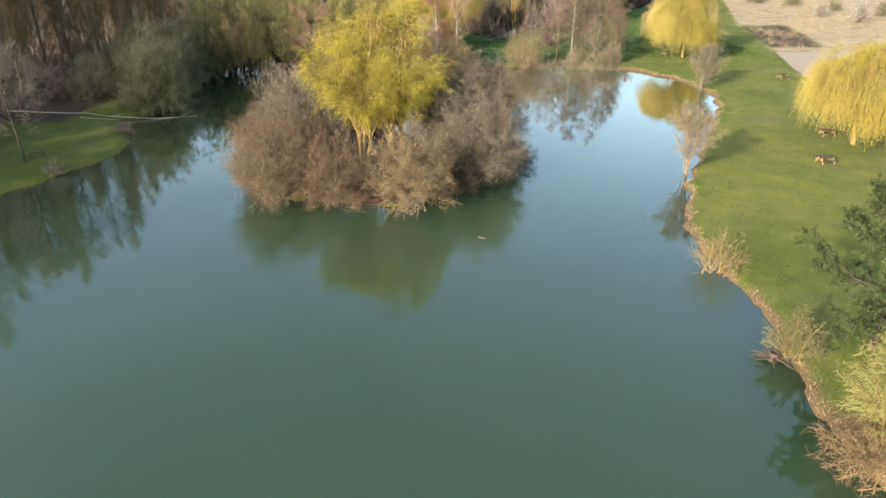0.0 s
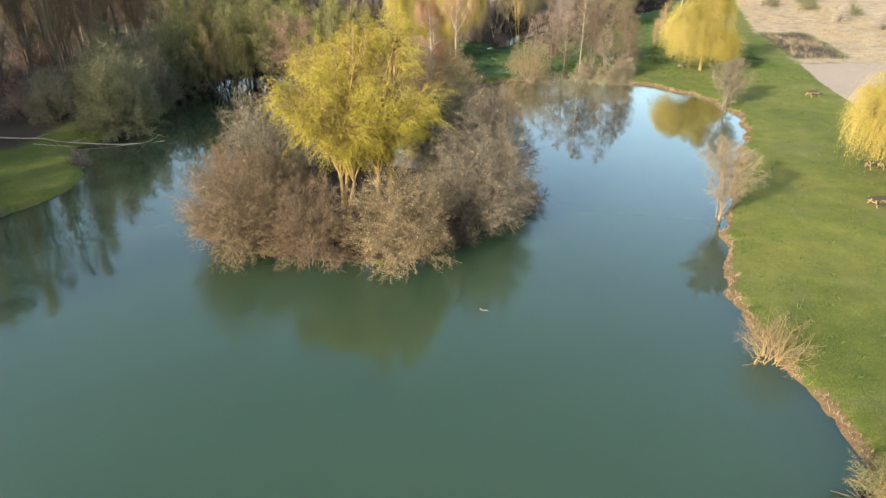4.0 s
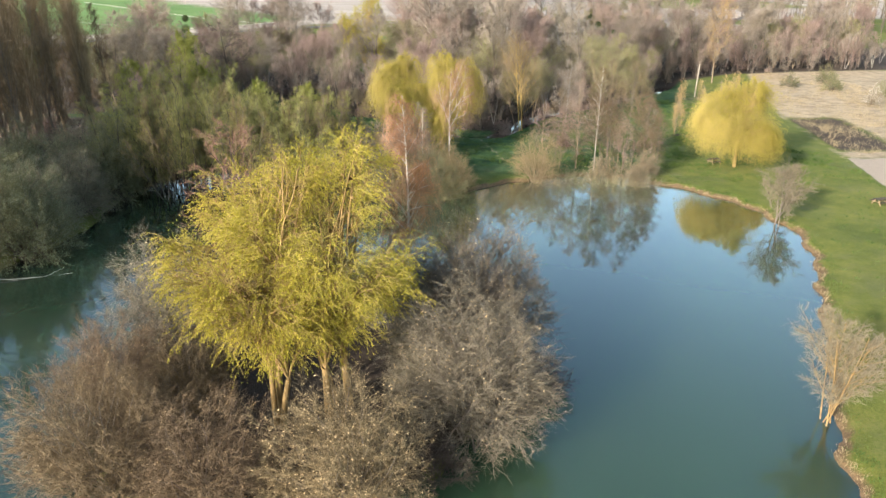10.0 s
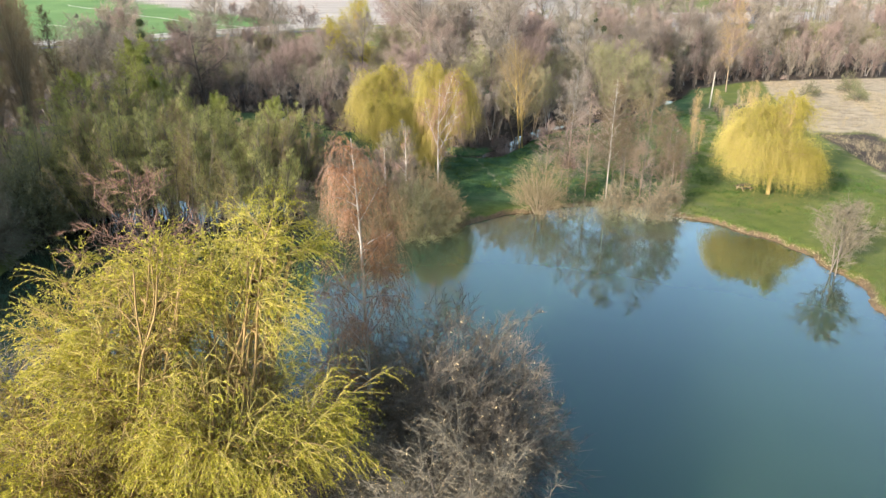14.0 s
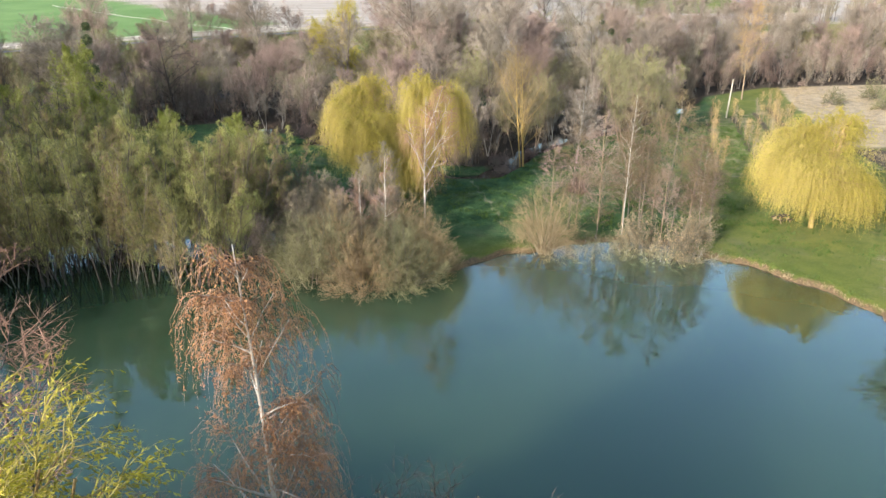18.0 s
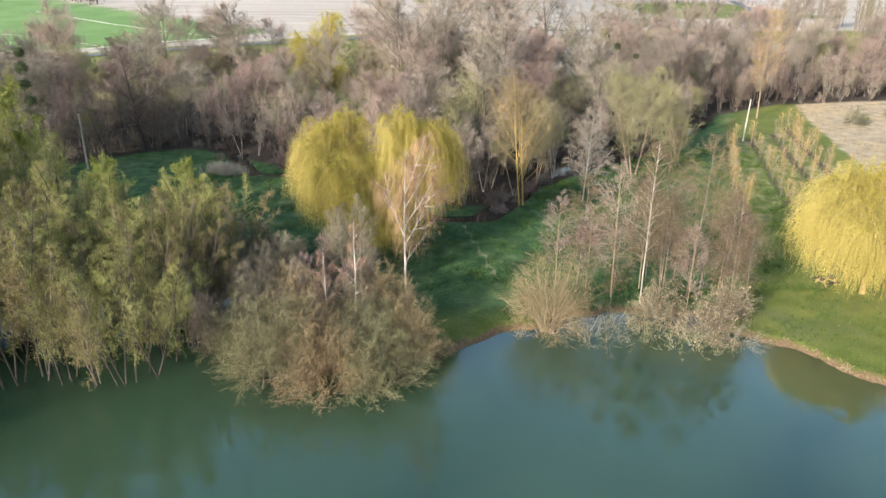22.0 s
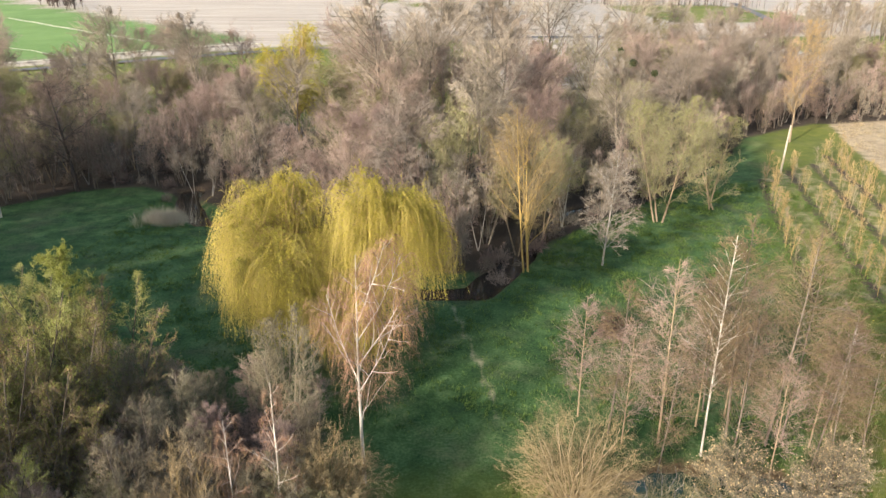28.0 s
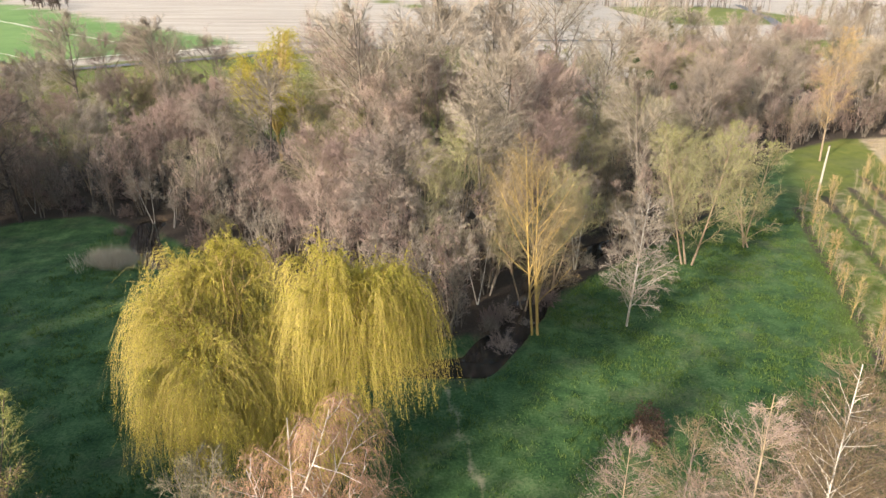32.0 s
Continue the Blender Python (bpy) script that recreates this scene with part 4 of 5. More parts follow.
plant(al, [(21.3, 121.0, 1.0, 0, 0), (16.6, 124.0, 0.72, 60, 0), (28.2, 120.6, 1.05, 0, 1), (29.6, 121.2, 0.82, 100, 1), (26.0, 121.4, 1.0, 200, 1), (23.7, 119.8, 1.0, 0, 2), (31.8, 119.3, 0.65, 30, 2),
           (24.4, 122.6, 0.85, 300, 0), (31.0, 120.4, 0.8, 140, 0), (18.8, 120.8, 0.7, 220, 0), (18.2, 122.0, 0.75, 10, 1), (27.0, 124.0, 0.8, 50, 0), (33.0, 121.5, 0.6, 80, 0), (25.2, 118.8, 0.7, 120, 1), (30.2, 118.6, 0.72, 15, 1), (20.6, 118.8, 0.6, 40, 1), (27.4, 118.2, 0.66, 260, 0), (25.6, 124.4, 0.7, 170, 1), (28.6, 125.0, 0.8, 33, 0), (32.2, 117.2, 0.6, 210, 1)])
shal = dict(twigs=8, fine=5, fat=1.25, low=0.0, name="willow_bush")
cl = [shrub(54, 7.8, 8.6, BARK_TAN, TWIG_AMBER, "round leafless willow bush standing in the shallows", stems=56, subs=10, base=0.025, egg=True, **dict(shal, twigs=7, fine=4, fat=0.9)),
      shrub(55, 8.6, 3.8, BARK_PALE, TWIG_PALE, "sprawling pale leafless willow bush in the shallows", stems=40, subs=7, **dict(shal, twigs=5, fine=2, fat=1.1)),
      shrub(56, 6.0, 6.2, BARK_GREY, TWIG_TAN, "willow bush with pale yellow catkins in the shallows", stems=34, subs=10, leaf=CATKIN, leaf_k=0.7, leaf_size=0.14, **shal)]
plant(cl, [(14.6, 115.4, 1.0, 0, 0), (18.2, 114.5, 1.0, 0, 1), (23.0, 115.2, 0.9, 120, 1), (27.8, 114.6, 1.0, 0, 2), (26.0, 113.2, 0.9, 240, 1), (20.8, 116.5, 0.8, 60, 1), (29.8, 113.6, 0.8, 10, 1), (24.6, 117.2, 0.9, 200, 2), (30.5, 116.8, 0.75, 70, 2)])

# ---- the overgrown shore opposite ----
set_at(birch(22, 15.4, 0.14, TWIG_RUST, BIRCH_CATKIN, "white birch with a forked crown of pinkish twigs", first=0.3, limbs=20, spread=0.2, per=3, strands=7, fork=5, fork_angle=27, fat=1.05, limb_r=0.22), 2.3, 117.3)
plant([birch(23, 11.8, 0.10, TWIG_RUST, BIRCH_CATKIN, "thin white birch among the willow scrub", first=0.35, limbs=20, spread=0.26, per=1, strands=5, hang=(0.3, 1.0), fat=1.1)], [(-1.5, 112.5, 1.0, 0), (-3.6, 112.0, 0.9, 130)])
w3 = weeping_willow(15, 15.6, 11.4, 4.0, 0.28, LEAF_GOLD, "big golden weeping willow on the meadow", strands=13000, skirt=0.45, lobes=60, dome=-0.65, reach=(0.42, 0.5), peak=0.95, clump=0.9, **dict(gold, leaf_len=0.16, per=12, hang=(0.8, 2.8)))
w3.matrix_basis = pose(-4.2, 131.8, at(-4.2, 131.8) - 0.03, 0, 0, 95) @ Matrix.Diagonal((0.92, 0.92, 1.03, 1))
copy_thing(w3, pose(1.5, 132.6, at(1.5, 132.6) - 0.03, 0, 0, 265) @ Matrix.Diagonal((1.04, 1.04, 1.04, 1)))
sal = [shrub(61, 8.2, 9.2, BARK_GREY, TWIG_OLIVE, "dense olive-brown sallow on the far shore", stems=46, subs=11, leaf=LEAF_OLIVE, leaf_k=0.3, **dict(shal, name="sallow_bush")),
       shrub(62, 7.4, 8.6, BARK_ORANGE, TWIG_AMBER, "dense amber-brown sallow on the far shore", stems=46, subs=11, leaf=CATKIN, leaf_k=0.1, **dict(shal, name="sallow_bush"))]
plant(sal, [(0.6, 107.6, 1.0, 0), (-3.4, 107.4, 1.05, 30), (-7.0, 108.6, 1.1, 70), (2.8, 110.5, 0.8, 10), (-1.0, 111.0, 0.95, 200), (-5.5, 112.0, 1.1, 300), (-10.0, 111.0, 0.95, 20), (0.5, 114.5, 0.8, 60)])
flood = dict(name="willow_tree", spread=0.17, limbs=15, subs=7, twigs=6, fine=3, first=0.26, limb_angle=27, lift=0.04, fat=0.85, crook=0.5, droop=0.06, long=1.2)
gr = [bare_tree(71, 13.0, 0.065, BARK_DARK, TWIG_OLIVE, "slender olive-green willow in young leaf in the flooded scrub", stems=4, leaf=LEAF_GREEN, leaf_k=2.2, leaf_size=0.095, **flood),
      bare_tree(72, 11.5, 0.055, BARK_GREY, TWIG_AMBER, "slender willow with sparse young leaves in the flooded scrub", stems=4, leaf=LEAF_GREEN, leaf_k=1.3, leaf_size=0.1, **flood),
      bare_tree(73, 12.0, 0.055, BARK_DARK, TWIG_LIME, "slender bare willow in the flooded scrub", stems=3, leaf=LEAF_GREEN, leaf_k=1.7, leaf_size=0.095, **flood)]
plant(gr, scatter(7, (-40, 106.5, -14, 124), 82, 1.9, lambda x, y: y > 107 and not (x > -16 and y < 113), (0.85, 1.25)))
plant([bare_tree(75, 10.0, 0.055, BARK_GREY, TWIG_TAN, "slender leafless tan willow behind the sallows", stems=4, **dict(flood, spread=0.24, limb_angle=32, fat=1.1)),
       bare_tree(76, 9.0, 0.05, BARK_GREY, TWIG_PINK, "slender leafless willow with reddish twigs behind the sallows", stems=4, **dict(flood, spread=0.26, limb_angle=34, fat=1.1))],
      scatter(8, (-19, 110.5, -1, 123), 34, 2.0, lambda x, y: y > 111.5, (0.6, 1.05)))
big = bare_tree(74, 18.5, 0.28, BARK_GREY, TWIG_LIME, "tall olive-green willow in young leaf", name="willow_tree", spread=0.32, limbs=28, subs=10, twigs=9, fine=4, first=0.12, limb_angle=40, leaf=LEAF_GREEN, leaf_k=6, leaf_size=0.2, fat=1.2)
plant([big], [(-40.3, 133.0, 1.0, 0), (-36.0, 128.0, 0.75, 100), (-18.5, 127.0, 0.62, 200), (-27, 125, 0.66, 20), (-46, 127, 0.8, 80)])

# ---- the shady left bank ----
shade = dict(twigs=9, fine=5, fat=1.4, low=0.0, name="willow_bush")
lb = [shrub(81, 10.5, 13.2, BARK_DARK, TWIG_OLIVE, "big olive-grey willow bush on the shady bank", stems=54, subs=12, leaf=LEAF_OLIVE, leaf_k=3, leaf_size=0.17, **shade),
      shrub(82, 9.5, 10.5, BARK_DARK, TWIG_TAN, "big olive-brown willow bush on the shady bank", stems=50, subs=12, leaf=LEAF_OLIVE, leaf_k=2, leaf_size=0.16, **shade)]
plant(lb, [(-40.6, 87.4, 1.0, 0, 0), (-42.5, 93.0, 0.95, 90, 1), (-41.5, 99.5, 0.95, 30, 1), (-41.0, 106.0, 0.9, 210, 0), (-46.5, 100.0, 1.0, 0, 0), (-47.0, 109.0, 1.05, 110, 1), (-41, 114, 0.9, 20, 0), (-46, 118, 1.1, 70, 1), (-51, 91, 0.8, 45, 1), (-53, 104, 0.8, 15, 1),
           # added bushes, out of view, that keep the low sun off the bank
           (-56, 54, 1.0, 0, 1), (-59, 47, 1.05, 50, 0), (-62, 60, 1.1, 100, 1), (-59, 67, 1.0, 20, 0), (-65, 43, 1.0, 70, 1), (-68, 53, 1.1, 160, 0), (-65, 70, 1.1, 40, 1), (-72, 62, 1.1, 10, 0)])
set_at(bare_tree(83, 12.0, 0.16, BARK_DARK, TWIG_GREY, "bare grey-brown tree on the shady grass", spread=0.42, limbs=30, subs=10, fine=4, droop=0.05, fat=1.4), -45.3, 62.8)
set_at(shrub(84, 3.4, 2.0, BARK_DARK, TWIG_GREY, "low brown bush at the waterline", stems=20, subs=8, name="willow_bush"), -40.8, 60.5)
set_at(shrub(85, 3.0, 2.6, BARK_DARK, TWIG_PINK, "reddish bare bush at the waterline", stems=20, subs=8, name="willow_bush"), -39.8, 74.5)
tall = dict(name="poplar", spread=0.22, limbs=46, subs=7, twigs=6, fine=4, lift=0.08, fat=1.9, crook=0.5, group="poplars", far=True)
pop = [bare_tree(91, 31.0, 0.22, BARK_TAN, TWIG_AMBER, "tall leafless poplar with upright yellowish branches", first=0.07, limb_angle=17, limb_r=0.45, **tall),
       bare_tree(92, 29.0, 0.21, BARK_GREY, TWIG_BROWN, "tall leafless poplar with upright brown branches", first=0.08, limb_angle=18, **tall)]
plant(pop, scatter(9, (-86, 78, -55, 152), 66, 3.5, lambda x, y: x < -57 - 0.15 * max(0, 92 - y), (0.85, 1.1)) + scatter(19, (-90, 0, -60, 78), 40, 4.8, lambda x, y: x < -66 + 0.05 * y, (0.85, 1.05)) + [(-80, 151, 0.95, 0), (-75.6, 154.5, 0.9, 50), (-71, 158.3, 0.88, 100), (-67.8, 162.4, 0.82, 150), (-84, 158, 1.0, 200), (-79, 165, 0.9, 250), (-75, 169, 0.85, 300), (-88, 166, 1.0, 20)])

# ---- the wood behind the meadow ----
woods = dict(fat=2.3, spread=0.3, first=0.34, limbs=26, subs=9, twigs=9, fine=4, limb_angle=46, lift=0.06, crook=0.9, group="wood", far=True, limb_r=0.5, long=1.15)
fo = [bare_tree(101, 20, 0.24, BARK_GREY, TWIG_GREY, "leafless grey-brown tree in the wood", **woods),
      bare_tree(102, 18, 0.17, BARK_PALE, TWIG_GREY, "leafless pale-stemmed tree in the wood", stems=3, **dict(woods, limbs=12, first=0.42)),
      bare_tree(103, 21, 0.24, BARK_GREY, TWIG_PINK, "leafless tree with reddish twigs in the wood", **dict(woods, spread=0.34)),
      bare_tree(104, 17, 0.15, BARK_TAN, TWIG_TAN, "leafless many-stemmed tree with tan twigs in the wood", stems=4, **dict(woods, limbs=9, limb_angle=32, first=0.4)),
      bare_tree(105, 19, 0.22, BARK_DARK, TWIG_PINK, "tall leafless tree with pale reddish twigs in the wood", **dict(woods, limb_angle=36)),
      bare_tree(106, 18, 0.18, BARK_GREY, TWIG_TAN, "tree with a haze of olive-yellow buds in the wood", leaf=LEAF_OLIVE, leaf_k=0.5, leaf_size=0.16, **dict(woods, fine=3)),
      bare_tree(108, 18, 0.16, BARK_TAN, TWIG_PALE, "tree with a pale yellow-green haze of buds in the wood", stems=2, leaf=LEAF_GREEN, leaf_k=0.4, leaf_size=0.16, **dict(woods, limbs=15, fine=3)),
      bare_tree(107, 19, 0.13, BARK_PALE, TWIG_GREY, "slim pale tree with a narrow bare crown in the wood", stems=2, **dict(woods, limbs=16, first=0.5, spread=0.16, limb_angle=40))]
wood_spots = scatter(10, (-92, 150, 150, 275), 372, 3.8, lambda x, y: front(x) + 2 < y < front(x) + 46 and min(math.hypot(x + 19, y - 204) / 9, math.hypot(x + 16, y - 194) / 6, math.hypot(x - 37, y - 217) / 5, math.hypot(x - 35, y - 208) / 6) > 1, (0.88, 1.12))
plant(fo, [(x, y, s * (0.70 + 0.52 * min(1, (y - front(x)) / 36)) * (1.0 if -12 < x < 62 else 0.82 if x > 0 else 0.80), a) for x, y, s, a in wood_spots])
un = [shrub(111, 5.5, 4.8, BARK_DARK, TWIG_GREY, "leafless undergrowth bush at the edge of the wood", stems=24, subs=8, twigs=6, fine=4, fat=2.0, name="bush", group="undergrowth"),
      shrub(112, 5.0, 4.2, BARK_DARK, TWIG_PINK, "reddish undergrowth bush at the edge of the wood", stems=24, subs=8, twigs=6, fine=4, fat=2.0, name="bush", group="undergrowth")]
plant(un, scatter(12, (-92, 148, 110, 260), 90, 4.2, lambda x, y: front(x) + 0.5 < y < front(x) + 22, (0.5, 1.05)) + [(x, y, 0.6 + 0.5 * ((i * 7) % 5) / 5, 40.0 * i) for i, (x, y) in enumerate([(16, 153), (18.5, 157), (21.5, 161.5), (14, 154), (24.5, 166), (28.5, 170), (12.3, 151.5), (7, 150.5), (3, 151.5), (-2, 156.5), (-6, 160), (13.2, 148.6), (-11, 163.5), (-16, 169.5), (1, 149.8), (33, 173), (38, 178), (-20.5, 171.5), (-33, 177)])] + scatter(13, (-80, 80, -54, 160), 60, 3.6, lambda x, y: x < -55, (0.8, 1.5)))
thin = dict(name="thicket_tree", spread=0.2, limbs=10, subs=5, twigs=5, fine=3, first=0.18, limb_angle=32, fat=1.7, far=True, group="thicket", stems=4)
plant([bare_tree(113, 8.5, 0.06, BARK_GREY, TWIG_GREY, "thin pale many-stemmed tree in the thicket by the creek", **thin), bare_tree(114, 9.5, 0.06, BARK_GREY, TWIG_PINK, "thin reddish many-stemmed tree in the thicket by the creek", **thin)],
      scatter(14, (-60, 146, 135, 255), 170, 2.4, lambda x, y: front(x) - 1.0 < y < front(x) + 14 and dry_of_water(np.array([x]), np.array([y]))[0] > 0.4, (0.7, 1.25)))
set_at(bare_tree(121, 18.6, 0.13, BARK_YELLOW, TWIG_AMBER, "bare tree with bright yellow lichen on its limbs", spread=0.34, limbs=18, subs=8, twigs=7, fine=3, first=0.2, stems=3, fat=1.2, limb_angle=36, lift=0.08, limb_r=0.55), 16.2, 150.3)
set_at(bare_tree(122, 13.2, 0.12, BARK_PALE, TWIG_GREY, "pale bare tree standing alone on the grass", spread=0.30, limbs=44, subs=8, fine=3, first=0.14, limb_angle=52, fat=1.4, limb_r=0.22, crook=0.5), 25.0, 151.5)
set_at(bare_tree(123, 18.2, 0.14, BARK_TAN, TWIG_PALE, "tree with a haze of young olive leaves at the wood's edge", spread=0.3, limbs=22, subs=8, fine=5, first=0.15, stems=3, leaf=LEAF_GREEN, leaf_k=0.8, leaf_size=0.14, limb_angle=34, fat=1.6, limb_r=0.3), 36.0, 166.0)
set_at(bare_tree(124, 14.6, 0.12, BARK_TAN, TWIG_PALE, "bushy tree with young green leaves on the meadow", spread=0.32, limbs=22, subs=8, fine=4, first=0.1, stems=3, leaf=LEAF_GREEN, leaf_k=1.5, leaf_size=0.14, limb_angle=34, fat=1.5, limb_r=0.3), 45.2, 171.4)
set_at(bare_tree(125, 23.5, 0.2, BARK_TAN, TWIG_GOLD, "tall tree with yellow lichen on its limbs", spread=0.26, limbs=28, subs=8, fine=4, limb_angle=30, fat=1.8), 77.5, 213.0)
set_at(bare_tree(126, 22.8, 0.42, BARK_WHITE, TWIG_GREY, "dead tree with bare white limbs", spread=0.3, limbs=14, limb_r=0.6, subs=4, twigs=2, fine=0, limb_angle=32, first=0.35, fat=1.6, name="dead_tree"), 37.0, 217.5)
set_at(weeping_willow(16, 25.0, 13.5, 4.5, 0.35, LEAF_WILLOW, "tall yellow-green willow in the wood", strands=6000, per=9, leaf_len=0.24, hang=(0.8, 2.0), soft=True, lobes=40, name="willow_tree", fat=2.0, dome=-0.45, reach=(0.4, 0.5)), -20.0, 212.0)
set_at(bare_tree(127, 18.5, 0.34, BARK_DARK, TWIG_DARK, "gnarled bare oak with crooked dark limbs", name="oak", spread=0.42, limbs=18, subs=9, fine=4, limb_angle=62, lift=0.03, fat=2.0, crook=2.4), -48.0, 181.0)
mistle_tree = set_at(bare_tree(128, 20.5, 0.2, BARK_GREY, TWIG_GREY, "tall thin tree with balls of mistletoe", spread=0.14, limbs=20, subs=6, twigs=6, fine=3, fat=1.6), -42.2, 142.0)


# ---- smaller things ----
def picnic_table(x, y, turn, label):
    """A timber table with two benches on A-shaped legs."""
    root = tagged(new("picnic_table"), label, "picnic table", "picnic tables")
    top = part("tabletop", mesh_of(boxes([((e, 0, 0.70), (0.045, 0.74, 0.05), (0, 0, 0)) for e in (-0.6, 0.6)], 0.004), "battens", STRAW_WOOD), root)
    for k in range(5):
        part("plank", mesh_of(boxes([((0, -0.32 + 0.16 * k, 0.748), (1.8, 0.145, 0.04), (0, 0, 0))], 0.006), "plank", TIMBER), top)
    for side in (-1, 1):
        seat = part("bench", mesh_of(boxes([((0, side * 0.735, 0.405), (1.3, 0.06, 0.03), (0, 0, 0))], 0.004), "rail", TIMBER), root)
        for k in range(2):
            part("plank", mesh_of(boxes([((0, side * (0.66 + 0.15 * k), 0.445), (1.8, 0.135, 0.04), (0, 0, 0))], 0.006), "plank", TIMBER), seat)
    for e in (-0.66, 0.66):
        for side in (-1, 1):
            part("leg", mesh_of(boxes([((e, side * 0.42, 0.34), (0.06, 0.09, 0.84), (side * 32, 0, 0))], 0.005), "leg", STRAW_WOOD), root)
        part("crossbar", mesh_of(boxes([((e * 0.92, 0, 0.36), (0.045, 1.6, 0.08), (0, 0, 0))], 0.005), "crossbar", STRAW_WOOD), root)
    root.matrix_basis = pose(x, y, at(x, y) + 0.0, 0, 0, turn)
    return root


STRAW_WOOD = stem_material("fresh_timber", (0.24, 0.165, 0.085), (0.42, 0.31, 0.18), 0.75, 8.0, 0.06)
picnic_table(40.6, 62.2, 8, "weathered picnic table with paler legs on the grass")
picnic_table(46.2, 72.2, -5, "weathered picnic table beside the golden willow")
picnic_table(55.2, 102.6, 15, "weathered picnic table near the gravel")
picnic_table(43.0, 123.6, 20, "weathered picnic table under the weeping willow")


def log_line(name, pts, r0, r1, mat, label, category, branches=0, seed=1):
    """A fallen trunk, with some broken branches."""
    rng = np.random.RandomState(seed)
    P = np.array(pts, float)
    u = np.linspace(0, len(P) - 1, 14)
    i = np.clip(u.astype(int), 0, len(P) - 2)
    L = (P[i] + (P[i + 1] - P[i]) * (u - i)[:, None])[None]
    L[:, 1:-1] += rng.normal(0, 0.08, (1, 12, 3)) * [1, 1, 0.4]
    root = tagged(new(name), label, category)
    part("stem", Geo().tubes(L, taper(1, 14, r0, r1), sides=8).mesh("stem", [mat]), root)
    for k in range(branches):
        p, d, _ = shoots(rng, L, 1, 0.25 + 0.7 * k / branches, 0.3 + 0.7 * k / branches, 45, 0.3)
        B = grow(rng, p, d * [1, 1, 0.3], 1.2 + 1.6 * rng.rand(1), 5, 0.0, 0.12)
        part("broken_branch", Geo().tubes(B, taper(1, 5, r1 * 0.7, 0.015), sides=5).mesh("branch", [mat]), root)
    return root


g_ = lambda x, y, dz: (x, y, max(at(x, y), 0.0) + dz)
log_line("fallen_log", [g_(-59, 83, 0.22), g_(-53, 82.2, 0.22), g_(-47.4, 81.8, 0.2), g_(-43.5, 81.2, 0.2), g_(-38, 81.8, 0.05), g_(-34, 83.4, 0.0)], 0.11, 0.04, POLE_WOOD, "pale barkless fallen tree reaching into the water", "log", 9, 3)
log_line("fallen_branch", [g_(-48, 80.2, 0.1), g_(-45.5, 79.6, 0.12), g_(-43.5, 79.9, 0.1)], 0.07, 0.03, POLE_WOOD, "pale dead branch lying on the grass", "branch", 3, 4)
log_line("floating_branch", [(2.6, 45.35, 0.0), (2.9, 45.2, 0.03), (3.2, 45.1, 0.0)], 0.04, 0.015, POLE_WOOD, "short pale branch floating on the pond", "branch", 0, 5)

bench = tagged(new("bench"), "plain timber bench under the bare tree", "bench")
part("seat", mesh_of(boxes([((0, 0, 0.45), (1.5, 0.34, 0.06), (0, 0, 0))], 0.008), "seat", TIMBER), bench)
for e in (-0.6, 0.6):
    part("leg", mesh_of(boxes([((e, 0, 0.2), (0.1, 0.28, 0.46), (0, 0, 0))], 0.008), "leg", TIMBER), bench)
bench.matrix_basis = pose(-45.0, 64.6, at(-45.0, 64.6), 0, 0, 35)


def stump(x, y, label):
    root = tagged(new("tree_stump"), label, "stump")
    rng = np.random.RandomState(6)
    part("stem", Geo().tubes(np.array([[[0, 0, -0.8], [0, 0, 0.15], [0.03, 0, 0.5]]]), np.array([[0.45, 0.32, 0.27]]), sides=9).mesh("stem", [TIMBER]), root)
    ang = np.arange(16) * 0.3927 + rng.rand(16)
    s = np.zeros((16, 3)) + [0, 0, 0.15]
    R = grow(rng, s, np.stack([np.cos(ang), np.sin(ang), 0.15 + 0 * ang], 1), 0.9 + 0.7 * rng.rand(16), 5, -0.1, 0.15)
    part("root_flare", Geo().tubes(R, taper(16, 5, 0.09, 0.02), sides=5).mesh("roots", [TIMBER]), root)
    root.matrix_basis = pose(x, y, 0.05)


stump(19.5, 28.4, "weathered stump with spreading roots at the waterline")

pole = tagged(new("utility_pole"), "pale weathered wooden pole on the meadow", "pole")
part("shaft", Geo().tubes(np.array([[[0, 0, -0.4], [0.1, 0, 4], [0.22, 0, 8.1]]]), np.array([[0.17, 0.15, 0.12]]), sides=10).mesh("shaft", [POLE_WOOD]), pole)
part("cap", Geo().tubes(np.array([[[0.22, 0, 8.08], [0.22, 0, 8.2], [0.22, 0, 8.3]]]), np.array([[0.14, 0.14, 0.01]]), sides=10).mesh("cap", [TIMBER]), pole)
pole.matrix_basis = pose(64.6, 190.8, at(64.6, 190.8))
pole2 = copy_thing(pole, pose(-51.8, 168.5, at(-51.8, 168.5)) @ Matrix.Diagonal((1, 1, 1.12, 1)))


def mistletoe(x, y, z, r, seed):
    rng = np.random.RandomState(seed)
    d = unit(rng.normal(0, 1, (260, 3)))
    root = tagged(new("mistletoe"), "dark green ball of mistletoe in a bare crown", "mistletoe", "mistletoe")
    g = Geo().cones(np.zeros((260, 3)), d * r * (0.7 + 0.3 * rng.rand(260, 1)), 0.012)
    part("twig_ball", g.mesh("twig_ball", [TWIG_OLIVE]), root)
    c = np.repeat(d, 5, 0) * r * (0.5 + 0.5 * rng.rand(1300, 1)) + rng.normal(0, 0.05, (1300, 3))
    part("foliage", Geo().leaves(c, rng.normal(0, 1, c.shape), rng.normal(0, 1, c.shape), 0.14, 0.06).mesh("foliage", [NEEDLE]), root)
    root.matrix_basis = pose(x, y, z)


